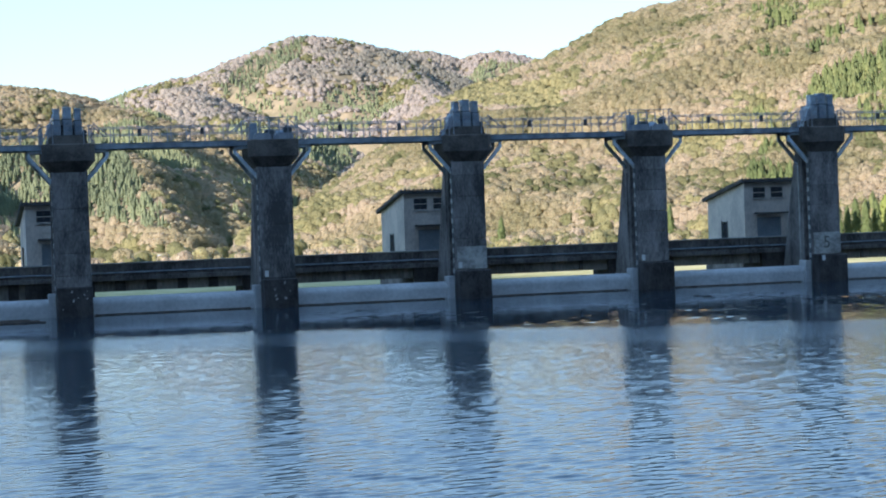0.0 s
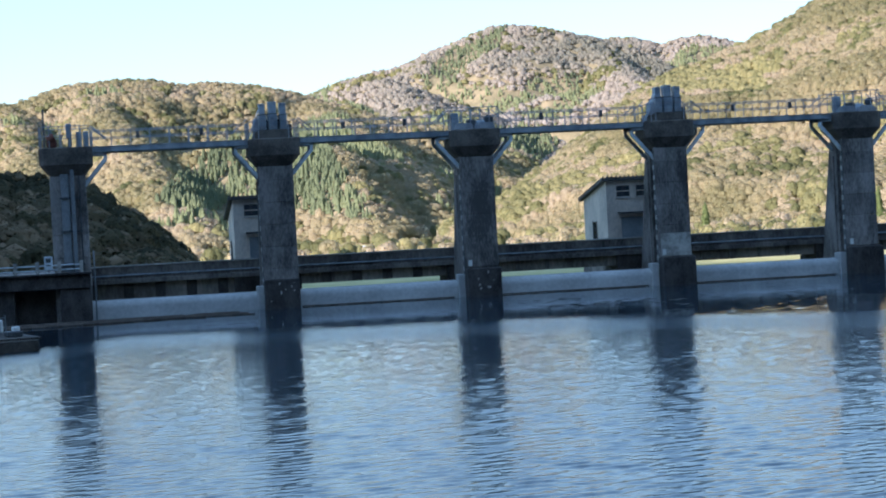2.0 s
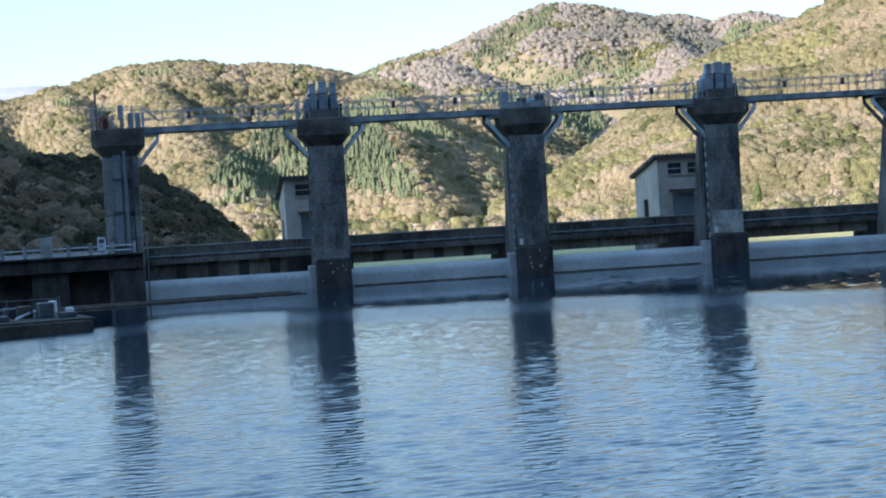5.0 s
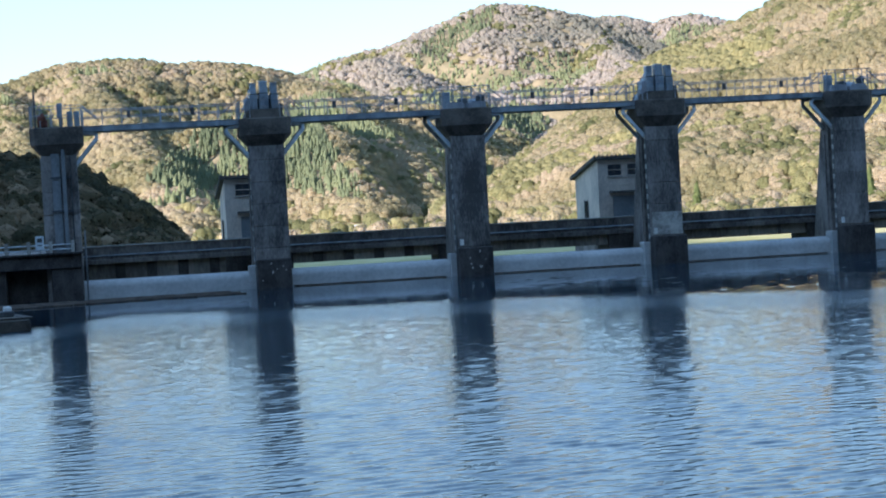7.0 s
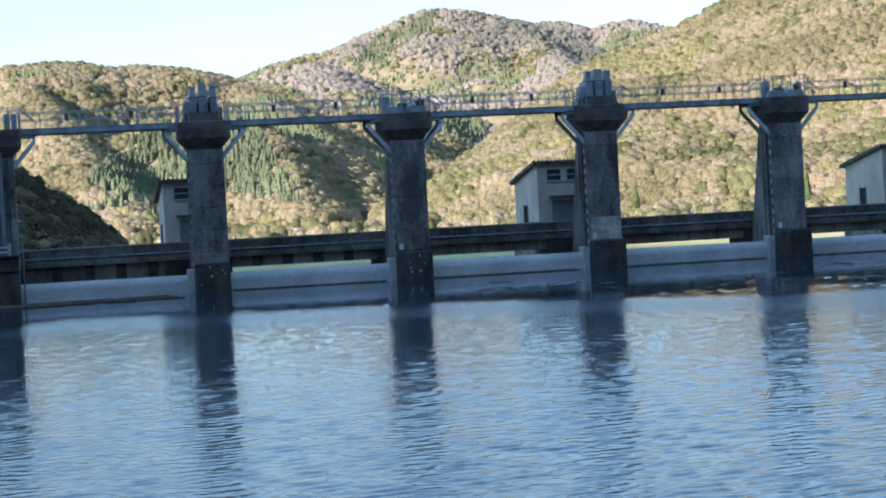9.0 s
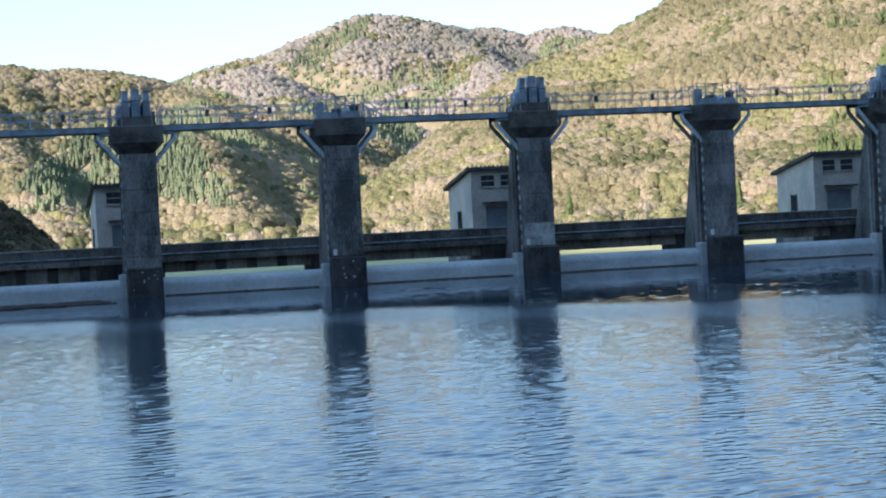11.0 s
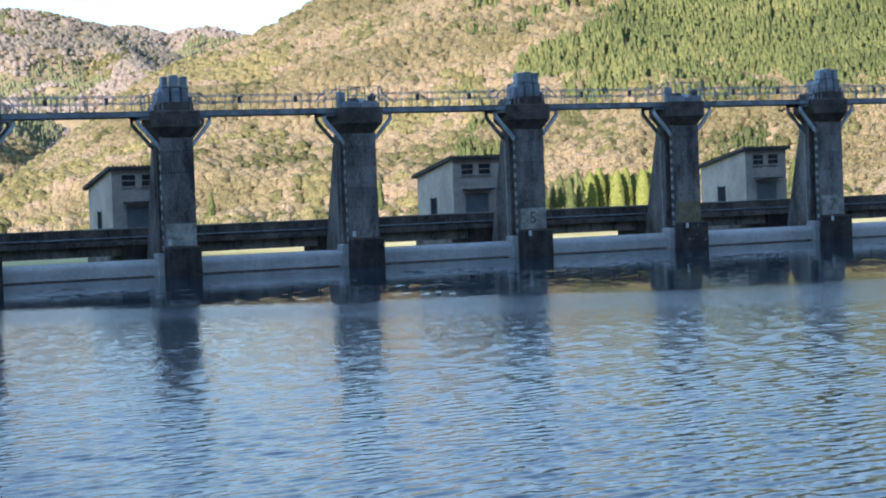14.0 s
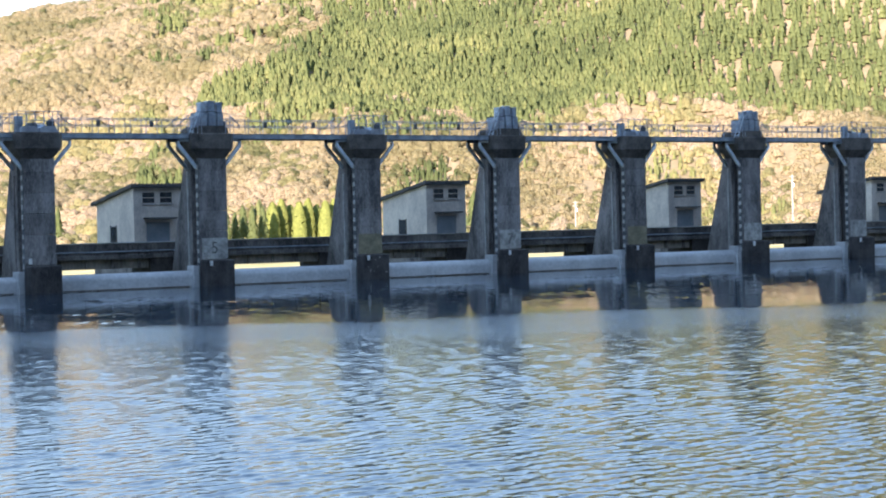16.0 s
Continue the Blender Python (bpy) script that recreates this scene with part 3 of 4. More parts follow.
def water_surface(y0, y1, nx, ny):
    """Wind-rippled water, calm in a strip below the dam, on a fan that widens with the valley."""
    rows = np.concatenate([[2.7, 12.0], np.geomspace(y0, y1, ny)])
    cols = np.linspace(-0.26, 1.2, nx)
    x = np.maximum(rows, 20)[:, None] * cols[None, :]
    x = np.concatenate([np.full((len(rows), 1), -450.0), x, np.full((len(rows), 1), 450.0)], 1)
    y = np.repeat(rows[:, None], x.shape[1], 1)
    z = np.zeros_like(x)
    rg = np.random.default_rng(11)
    near = 0.3 + 0.7 / (1 + np.exp((y - 62) / 7))
    for k in range(34):
        swell = k < 18
        lam = rg.uniform(0.45, 0.78) if swell else rg.uniform(0.32, 0.55)
        a = radians(-83 + rg.normal(0, 13 if swell else 55))
        ph = rg.uniform(0, 6.28)
        kx, ky = math.cos(a) * 6.283 / lam, math.sin(a) * 6.283 / lam
        warp = 1.0 * np.sin(x * 0.33 * rg.uniform(0.5, 1.5) + ph) + 1.0 * np.sin(y * 0.27 * rg.uniform(0.5, 1.5) + 2 * ph)
        z += ((0.0030 * near) if swell else 0.0024 * (2.1 - 1.1 * near)) * lam * np.sin(kx * x + ky * y + ph + warp)
    z *= (0.68 + 0.3 * np.clip((x - 4) / 28, 0, 1)) * (1 + 0.35 * np.clip((75 - y) / 35, 0, 1))
    edge = 110.5 - 0.5 * np.maximum(x, 0) + 1.1 * np.minimum(x, 0) + 2.0 * np.sin(x * 0.11) + 1.2 * np.sin(x * 0.31 + 1)
    ruffle = 1 / (1 + np.exp((y - edge) / 1.3))
    band = np.exp(-((y - edge + 8) / 7) ** 2)
    gust = np.clip(np.sin(x * 0.21 + 2.0 * np.sin(y * 0.13)) * np.sin(y * 0.33 + x * 0.05) - 0.1, 0, 1) * (y < 133) * (x > -4)
    z *= 0.17 + 0.38 * (1 - ruffle) / (1 + np.exp(-(x - 2) / 2)) + 0.25 * np.clip((x - 15) / 40, 0, 1) * (1 - ruffle) + 0.8 * gust * (1 - ruffle) + 0.96 * ruffle * (1 - 0.6 * band)
    z[:, 0] = z[:, -1] = z[0] = z[1] = 0
    idx = np.arange(z.size).reshape(z.shape)
    quads = np.stack([idx[:-1, :-1], idx[:-1, 1:], idx[1:, 1:], idx[1:, :-1]], -1).reshape(-1, 4)
    ob = raw_mesh("water", np.stack([x, y, z], -1).reshape(-1, 3), quads, WATER, smooth=True)
    ob.data.attributes.new("ruffle", "FLOAT", "POINT").data.foreach_set("value", ruffle.astype(np.float32).ravel())
    ob.data.attributes.new("fret", "FLOAT", "POINT").data.foreach_set("value", (ruffle * np.clip(band + 0.65 * np.clip((x - 8) / 45, 0, 1) * np.clip((y - 42) / 30, 0, 1), 0, 1)).astype(np.float32).ravel())
    tagged(ob, "blue reservoir water, rippled by wind, calm below the dam", "water", kind="structure")


water_surface(24, D + 2.6, 520, 900)

# ---- the dam: piers ----


def shared(name, mesh_ob, parent, at):
    """Another piece on the same mesh."""
    ob = new(name, mesh_ob.data)
    ob.parent = parent
    ob.location = at
    return ob


def letter(text, size, parent, at, material, label):
    """A painted numeral standing upright on an upstream face."""
    cu = bpy.data.curves.new("numeral", "FONT")
    cu.body, cu.size, cu.align_x, cu.align_y, cu.extrude = text, size, "CENTER", "CENTER", 0.004
    tmp = new("numeral_outline", cu)
    me = bpy.data.meshes.new_from_object(tmp.evaluated_get(bpy.context.evaluated_depsgraph_get()))
    bpy.data.objects.remove(tmp)
    me.materials.clear()
    me.materials.append(material)
    ob = new("numeral", me)
    ob.parent, ob.location, ob.rotation_euler = parent, at, (radians(90), 0, 0)
    ob["label"] = label


def head_block(bm):
    """A flared pier head with chamfered corners."""
    def ring(hx, y0, y1, c, z):
        return [bm.verts.new((x, y, z)) for x, y in ((-hx + c, y0), (hx - c, y0), (hx, y0 + c), (hx, y1 - c), (hx - c, y1), (-hx + c, y1), (-hx, y1 - c), (-hx, y0 + c))]
    rs = [ring(1.2, 1.2, 3.7, 0.1, 10.45), ring(1.88, 0.65, 4.3, 0.35, 11.25), ring(1.9, 0.62, 4.32, 0.35, 12.42), ring(1.84, 0.68, 4.26, 0.35, 12.5)]
    bm.faces.new(rs[0][::-1])
    bm.faces.new(rs[-1])
    for a, b in zip(rs, rs[1:]):
        for k in range(8):
            bm.faces.new((a[k], a[(k + 1) % 8], b[(k + 1) % 8], b[k]))


LIFT = 1.62
LIFT_MESH = RUNG_MESH = BACK_MESH = None


def pier(i):
    """A gate pier: nose in poured lifts, gate slot, sloping buttress, flared head and bracket struts."""
    global LIFT_MESH, RUNG_MESH
    first = i == 1
    t = thing("pier", (PX[i], D, 0), category="pier", group="gate piers",
              label="grey end pier of stained concrete with cable ducts, beside the abutment" if first else
              "dark stained concrete gate pier with flared head and sloping buttress")
    for k in range(7):
        z = -0.3 + k * LIFT
        if LIFT_MESH is None:
            LIFT_MESH = part("concrete_lift", made(box, -1.24, 1.32, 0, 0.62, 0.004, LIFT - 0.004, 0.035), CONCRETE, t)
            LIFT_MESH.location = (0, 1.2, z)
        else:
            shared("concrete_lift", LIFT_MESH, t, (0, 1.2, z))
    # The slot's recess shade is put into the core's near-black colour.
    part("slot_core", made(box, -0.8, 0.8, 1.25, 2.75, -1.3, 11.2), CONCRETE_DARK, t, "recessed gate slot, its shade put into the dark colour")
    bm = bmesh.new()
    prism(bm, [(2.7, -1.3), (2.7, 11.0), (3.65, 11.0), (4.0, 10.2), (6.6, 1.2), (6.6, -1.3)], "x", -1.2, 1.28)
    bmesh.ops.bevel(bm, geom=bm.edges[:], offset=0.05, segments=1, affect="EDGES")
    part("buttress", bm, CONCRETE, t)
    part("head", made(head_block), CONCRETE_HEAD, t)
    for s in (-1, 1):
        if first and s < 0:
            continue
        for y in (1.62, 3.45):
            bm = bmesh.new()
            beam(bm, (s * 1.18, y, 9.7), (s * 2.82, y, 11.6), 0.28, 0.24)
            beam(bm, (s * 2.8, y, 11.5), (s * 2.8, y, 12.06), 0.22, 0.2)
            beam(bm, (s * 1.6, y, 11.97), (s * 2.91, y, 11.97), 0.2, 0.18)
            part("bracket_strut", bm, STEEL_PALE if y < 2 else STEEL, t, "steel bracket under the walkway")
    if first:
        for x0, x1, y in ((-0.5, 0.12, 1.05), (0.22, 0.5, 0.9)):
            part("cable_duct", made(box, x0, x1, y, 1.22, 2.5, 13.2 if x0 > 0 else 10.6, 0.03), DUCT, t, "grey vertical duct")
        for z in (4.0, 6.4, 8.8):
            part("duct_clamp", made(box, -0.6, 0.95, 0.93, 1.22, z, z + 0.12), STEEL_DARK, t)
        bm = bmesh.new()
        rod(bm, (0.85, 1.12, 2.5), (0.85, 1.12, 10.4), 0.05)
        part("conduit", bm, STEEL_DARK, t)
    else:
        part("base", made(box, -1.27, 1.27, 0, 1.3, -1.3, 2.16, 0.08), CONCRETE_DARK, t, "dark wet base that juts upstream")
        bm = bmesh.new()
        box(bm, -1.27, -1.21, 1.3, 1.68, -0.5, 10.3, 0.01)
        part("gauge_post", bm, STEEL_DARK, t)
        for k in range(12):
            z = 1.2 + 0.76 * k
            if RUNG_MESH is None:
                RUNG_MESH = part("gauge_mark", made(box, -0.02, 0.03, 0, 0.34, 0, 0.36, 0.008), WHITE_WORN, t, "worn white gauge mark")
                RUNG_MESH.location = (-1.29, 1.32, z)
            else:
                shared("gauge_mark", RUNG_MESH, t, (-1.29, 1.32, z))
        part("guide_post", made(box, -1.3, -1.12, 3.1, 3.3, 1.0, 9.5 - 0.3 * (i % 2), 0.01), CONCRETE_PALE if i > 5 else CONCRETE, t, "pale upright guide")
        part("gate_sill", made(box, -1.75, -1.2, 1.45, 2.7, -1.3, 1.72, 0.06), GATE, t, "grey steel gate guide")
        if i >= 3:
            part("panel", made(box, -1.08, 1.27, 1.155, 1.22, 2.22, 3.95, 0.012), PANEL_WARM if i in (7, 9) else (PANEL if i > 3 and i != 5 else CONCRETE), t,
                 "pale repaired panel with a faint numeral")
            part("tag_plate", made(box, -1.0, -0.72, -0.02 if i > 5 else 1.1, 0.03 if i > 5 else 1.15, 1.7 if i > 5 else 2.3, 2.12 if i > 5 else 2.75, 0.01), WHITE, t, "small white plate")
        if i in (2, 3, 7):
            rs = random.Random(i)
            for _ in range(7):
                sx, sz = rs.uniform(-1.0, 0.9), rs.uniform(0.5, 1.9)
                w, hh_ = rs.uniform(0.05, 0.16), rs.uniform(0.06, 0.3)
                part("lime_stain", made(prism, [(sx, sz), (sx + w, sz + 0.3 * hh_), (sx + 0.8 * w, sz + hh_), (sx + 0.1 * w, sz + 0.8 * hh_)], "y", -0.004, 0.02), WHITE_WORN, t, "pale lime stain")
        if i in (6, 8):
            letter(str(i - 1), 1.35, t, (0.05, 1.148, 3.1), NUMERAL, "faint grey painted numeral %d" % (i - 1))
    return t


PANEL = paint("repaired_panel", (0.2, 0.195, 0.18), (0.48, 0.46, 0.42), 0.9, 2.2)
DUCT = paint("duct_grey", (0.11, 0.12, 0.13), (0.22, 0.235, 0.25), 0.7, 0.8, streak=0.6)
NUMERAL = paint("faded_numeral", (0.09, 0.088, 0.08), (0.16, 0.15, 0.135), 0.9, 3.0)
PANEL_WARM = paint("ochre_stained_concrete", (0.14, 0.125, 0.08), (0.3, 0.26, 0.17), 0.9, 1.2)
WHITE_WORN = paint("worn_white", (0.2, 0.2, 0.19), (0.5, 0.49, 0.46), 0.8, 2.5)
CONCRETE_HEAD = paint("head_concrete", (0.05, 0.043, 0.038), (0.15, 0.13, 0.112), 0.9, 1.0, bump=0.02)
for i in range(1, 14):
    pier(i)

# ---- sluice gates ----
for i in range(1, 13):
    x0, x1 = PX[i] + 1.22, PX[i + 1] - 1.76
    g = thing("sluice_gate", (0, D, 0), label="grey painted steel sluice gate between two piers", category="gate", group="sluice gates")
    arc = [(1.75 + 0.55 * (1 - math.cos(a)), 0.78 + 0.5 * math.sin(a)) for a in np.linspace(0.0, 1.45, 6)]
    part("skin_plate", made(prism, [(1.7, -1.3)] + arc + [(2.6, 1.25), (2.6, -1.3)], "x", x0, x1), GATE, g)
    part("top_lip", made(box, x0, x1, 2.3, 2.75, 1.24, 1.32, 0.02), GATE, g)
    if i > 1:
        part("tide_mark", made(box, x0 + 0.3, x1 - 0.3, 1.672, 1.7, 0.02, 0.09), GATE_STAIN, g, "brown waterline stain")

# ---- road bridge behind the piers ----
deck = thing("road_bridge", (0, D, 0), label="dark concrete road bridge carried behind the gate piers", category="bridge")
XA, XB = PX[1] + 1.2, PX[13] + 8
for i in range(1, 13):
    x0, x1 = PX[i] + 0.004, PX[i + 1] - 0.004
    part("parapet", made(box, x0, x1, 6.95, 7.15, 2.7, 3.62), DECK, deck)
    part("coping", made(box, x0, x1, 6.85, 7.25, 3.62, 3.74, 0.02), COPING, deck, "paler coping")
    part("slab", made(box, x0, x1, 6.62, 10.6, 2.36, 2.7, 0.03), DECK, deck)
    part("far_parapet", made(box, x0, x1, 10.3, 10.5, 2.7, 3.66), DECK, deck)
    part("ledge_pipe", made(rod, (x0, 6.85, 2.98), (x1, 6.85, 2.98), 0.06), STEEL, deck)
    part("girder", made(box, x0 + 1.6, x1 - 1.6, 7.1, 7.5, 1.57 if i > 1 else 0.9, 2.36), GIRDER, deck, "weathered concrete girder")
    part("back_girder", made(box, x0 + 1.6, x1 - 1.6, 9.6, 10.0, 1.62, 2.36), GIRDER, deck)
    for k in range(1, 5):
        xx = x0 + 1.6 + (BAY - 3.2) * k / 5
        w = 0.38 if i < 3 else 0.14
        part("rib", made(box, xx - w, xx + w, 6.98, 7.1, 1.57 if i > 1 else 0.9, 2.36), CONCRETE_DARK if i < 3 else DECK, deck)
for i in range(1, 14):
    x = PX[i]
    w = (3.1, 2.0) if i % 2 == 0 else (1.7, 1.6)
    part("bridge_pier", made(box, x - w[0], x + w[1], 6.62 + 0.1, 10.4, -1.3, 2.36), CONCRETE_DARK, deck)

# ---- steel walkway along the pier heads ----


def rail_run(parent, a, b, height, posts, r=0.034):
    """Top rail, mid rail and posts of a guard rail from a to b."""
    a, b = Vector(a), Vector(b)
    for h in (height, height * 0.55):
        part("rail", made(rod, a + Vector((0, 0, h)), b + Vector((0, 0, h)), r, 5), STEEL_RAIL, parent)
    for k in range(posts + 1):
        p = a.lerp(b, k / posts)
        part("post", made(rod, p, p + Vector((0, 0, height)), r * 1.05, 5), STEEL_RAIL, parent)


span = None
for i in range(1, 13):
    if span is None:
        span = thing("walkway_span", (PX[i], D, 0), label="grey steel walkway span with guard rails between pier heads", category="walkway", group="walkway spans")
        for y in (1.52, 3.55):
            part("girder", made(box, 1.7, BAY - 1.7, y - 0.06, y + 0.06, 12.1, 12.46), STEEL, span)
            part("flange", made(box, 1.7, BAY - 1.7, y - 0.14, y + 0.14, 12.06, 12.1), STEEL_DARK, span)
            rail_run(span, (1.9, y, 12.5), (BAY - 1.9, y, 12.5), 1.16, 8)
        part("deck_plate", made(box, 1.7, BAY - 1.7, 1.4, 3.67, 12.46, 12.5), STEEL, span)
        for y in (1.52, 3.55):
            for x, s in ((2.9, -1), (BAY - 2.9, 1)):
                part("stair_rail", made(rod, (x, y, 13.1), (x + s * 1.05, y, 14.0), 0.045, 5), STEEL_RAIL, span)
        for x in (5.2, 9.8):
            part("lamp_box", made(box, x - 0.13, x + 0.13, 1.36, 1.58, 13.0, 13.5, 0.03), STEEL_DARK, span, "small dark lamp box")
    else:
        copy_thing(span, Matrix.Translation((PX[i], D, 0)))


def hoist_tall(m):
    """A hoist enclosure: three upright casings on a plinth, with a stepped ladder frame and rails."""
    t = thing("gate_hoist", label="blue-grey steel gate hoist with three tall casings on a pier head", category="hoist", group="tall gate hoists")
    t.matrix_world = m
    bm = bmesh.new()
    prism(bm, [(-1.45, 12.504), (1.4, 12.504), (1.3, 12.98), (1.1, 13.12), (-1.1, 13.12), (-1.35, 12.9)], "y", 0.85, 3.9)
    part("plinth", bm, CONCRETE_HEAD, t, "dark stepped concrete plinth")
    for x0, x1, z, top in ((-1.0, -0.48, 14.2, 15.0), (-0.32, 0.34, 14.25, 15.12), (0.5, 1.04, 14.15, 15.02)):
        c = part("casing", made(box, x0, x1, 0.95, 2.9, 13.12, z, 0.03), STEEL, t, "blue-grey louvred casing")
        for k in range(4):
            part("louvre", made(box, x0 + 0.05, x1 - 0.05, 0.9, 0.95, 13.26 + 0.24 * k, 13.4 + 0.24 * k), STEEL if k % 2 else STEEL_RAIL, c)
        part("upper_casing", made(box, x0 + 0.04, x1 - 0.04, 1.1, 1.9, z, top, 0.03), STEEL, c)
        part("cap", made(box, x0 + 0.03, x1 - 0.03, 1.05, 1.95, top, top + 0.05), STEEL_PALE, c)
        part("cap_lip", made(box, x0 - 0.03, x1 + 0.03, 0.92, 2.93, z, z + 0.05), STEEL_DARK, c)
    part("inner_frame", made(box, -0.9, 0.9, 1.75, 2.7, 13.12, 13.9), STEEL_DARK, t)
    part("side_cabinet", made(box, -1.42, -1.04, 1.1, 2.3, 13.0, 13.95, 0.03), STEEL_RAIL, t)
    part("side_cabinet", made(box, 1.1, 1.4, 1.2, 2.2, 12.95, 13.5, 0.03), STEEL_DARK, t)
    bm = bmesh.new()
    for y in (1.0, 1.5):
        beam(bm, (-1.85, y, 12.5), (-1.0, y, 14.6), 0.07, 0.07)
    for k in range(6):
        f = (k + 0.5) / 6
        beam(bm, (-1.85 + 0.85 * f, 1.0, 12.5 + 2.1 * f), (-1.85 + 0.85 * f, 1.5, 12.5 + 2.1 * f), 0.05, 0.05)
    part("ladder", bm, STEEL_PALE, t)
    for s in (-1, 1):
        rail_run(t, (s * 1.82, 0.75, 12.5), (s * 1.82, 4.2, 12.5), 1.25, 3)
        rail_run(t, (s * 1.82, 0.75, 12.5), (s * 1.1, 0.75, 12.5), 1.25, 2)
    return t


def hoist_low(m):
    """Open hoist gear: two rounded drum covers, a gearbox and a handwheel inside a guard rail."""
    t = thing("open_hoist", label="low grey hoist gear with rounded covers inside a guard rail", category="hoist", group="open hoists")
    t.matrix_world = m
    for x0, x1 in ((-1.5, -0.12), (0.1, 1.5)):
        part("drum_cover", made(prism, [(x0, 12.504), (x1, 12.504), (x1 - 0.06, 12.86), (x1 - 0.25, 12.97), (x0 + 0.25, 12.97), (x0 + 0.06, 12.86)], "y", 0.8, 1.9), STEEL_RAIL, t, "grey chamfered drum cover")
    part("gearbox", made(box, -0.35, 0.3, 2.0, 2.9, 12.5, 13.3, 0.08), STEEL_DARK, t)
    part("motor", made(rod, (0.4, 2.4, 12.95), (1.1, 2.4, 12.95), 0.26, 10), STEEL, t)
    part("control_box", made(box, -1.7, -1.15, 1.2, 1.7, 12.5, 13.75, 0.03), STEEL, t, "grey control box")
    part("handwheel", made(rod, (1.15, 1.3, 13.2), (1.15, 1.38, 13.2), 0.35, 12), STEEL_DARK, t)
    part("handwheel_stand", made(box, 1.05, 1.25, 1.32, 1.55, 12.5, 13.2), STEEL_DARK, t)
    for y in (0.75, 4.2):
        rail_run(t, (-1.8, y, 12.5), (1.8, y, 12.5), 1.6, 5)
    for s in (-1, 1):
        rail_run(t, (s * 1.8, 0.75, 12.5), (s * 1.8, 1.45, 12.5), 1.6, 1)
    return t


tall = low = None
for i in range(2, 14):
    m = Matrix.Translation((PX[i], D, 0))
    if i % 2 == 0:
        tall = copy_thing(tall, m) if tall else hoist_tall(m)
    else:
        low = copy_thing(low, m) if low else hoist_low(m)

# platform of the end pier
t = thing("end_platform", (PX[1], D, 0), label="railed platform with a winch and a mast on the end pier", category="platform")
for y in (0.75, 4.2):
    rail_run(t, (-1.8, y, 12.5), (1.8, y, 12.5), 1.5, 5)
rail_run(t, (-1.8, 0.75, 12.5), (-1.8, 4.2, 12.5), 1.5, 3)
part("winch", made(box, -1.3, -0.6, 1.0, 1.9, 12.5, 13.15, 0.12), RUST, t, "rust red winch body")
part("winch_drum", made(rod, (-1.25, 0.95, 13.1), (-0.75, 0.95, 13.3), 0.28, 12), RUST, t)
part("mast", made(rod, (-1.45, 1.0, 12.5), (-1.45, 1.0, 15.3), 0.07, 8), STEEL_DARK, t)
part("duct_head", made(box, 0.1, 0.5, 0.95, 1.25, 13.2, 14.2, 0.03), STEEL, t)
for x in (0.8, 1.3):
    part("cabinet", made(box, x, x + 0.4, 1.1, 1.6, 12.5, 13.6, 0.03), STEEL, t)

# ---- hoist houses on the bridge ----


def house(m):
    """A small house with a roof that rises upstream, two upper windows, a shuttered door and a side door."""
    h = thing("gatehouse", label="small beige rendered gatehouse with a dark lean-to roof", category="house", group="gatehouses")
    h.matrix_world = m
    W, L = 4.5, 7.7
    part("wall", made(prism, [(0, 2.37), (0, 8.3), (L, 6.95), (L, 2.37)], "x", 0, W), WALL, h)
    part("footing", made(box, -0.25, W + 0.2, 0.004, L + 0.2, -1.3, 2.37), CONCRETE, h)
    sl = -1.35 / L
    r = part("roof", made(prism, [(-0.35, 8.38), (-0.35, 8.58), (L + 0.5, 8.58 + sl * (L + 0.85)), (L + 0.5, 8.36 + sl * (L + 0.85))], "x", -0.35, W + 0.3), ROOF, h, "dark sheet roof")
    for k in range(15):
        x = -0.25 + k * (W + 0.45) / 14
        part("roof_rib", made(beam, (x, -0.38, 8.62), (x, L + 0.5, 8.62 + sl * (L + 0.88)), 0.12, 0.14), ROOF, r)
    part("fascia", made(box, -0.35, W + 0.3, -0.4, -0.35, 8.34, 8.56), ROOF, h)
    for x in (0.85, 2.5):
        wd = part("window", made(box, x, x + 1.1, -0.012, 0.03, 6.95, 7.95), GLASS, h, "dark barred window")
        for z in (6.95, 7.42, 7.9):
            part("window_bar", made(box, x - 0.04, x + 1.14, -0.07, -0.012, z, z + 0.06), WALL, wd)
        part("mullion", made(box, x + 0.52, x + 0.58, -0.05, -0.012, 7.16, 7.9), ROOF, wd)
        part("sill", made(box, x - 0.08, x + 1.18, -0.12, -0.004, 6.87, 6.95), CONCRETE_PALE, wd)
    part("canopy", made(box, 0.9, 3.7, -0.8, -0.004, 5.62, 5.76, 0.02), ROOF, h, "dark canopy over the shutter")
    s = part("shutter", made(box, 1.15, 3.35, -0.03, 0.02, 2.75, 5.35), SHUTTER, h, "blue-grey roller shutter")
    for k in range(9):
        part("slat", made(box, 1.15, 3.35, -0.045, -0.03, 2.8 + k * 0.28, 2.95 + k * 0.28), SHUTTER, s)
    part("string_course", made(box, -0.03, W + 0.03, -0.03, -0.004, 6.2, 6.28), WALL, h)
    d = part("side_door", made(box, -0.03, 0.02, 3.6, 4.7, 2.7, 5.05), GLASS, h, "dark glazed side door")
    part("door_frame", made(box, -0.06, -0.004, 3.5, 3.6, 2.7, 5.15), ROOF, d)
    part("door_frame", made(box, -0.06, -0.004, 4.7, 4.8, 2.7, 5.15), ROOF, d)
    return h


hh = None
for i in range(2, 14, 2):
    m = Matrix.Translation((PX[i] - 2.7, D + 10.65, 0))
    hh = copy_thing(hh, m) if hh else house(m)

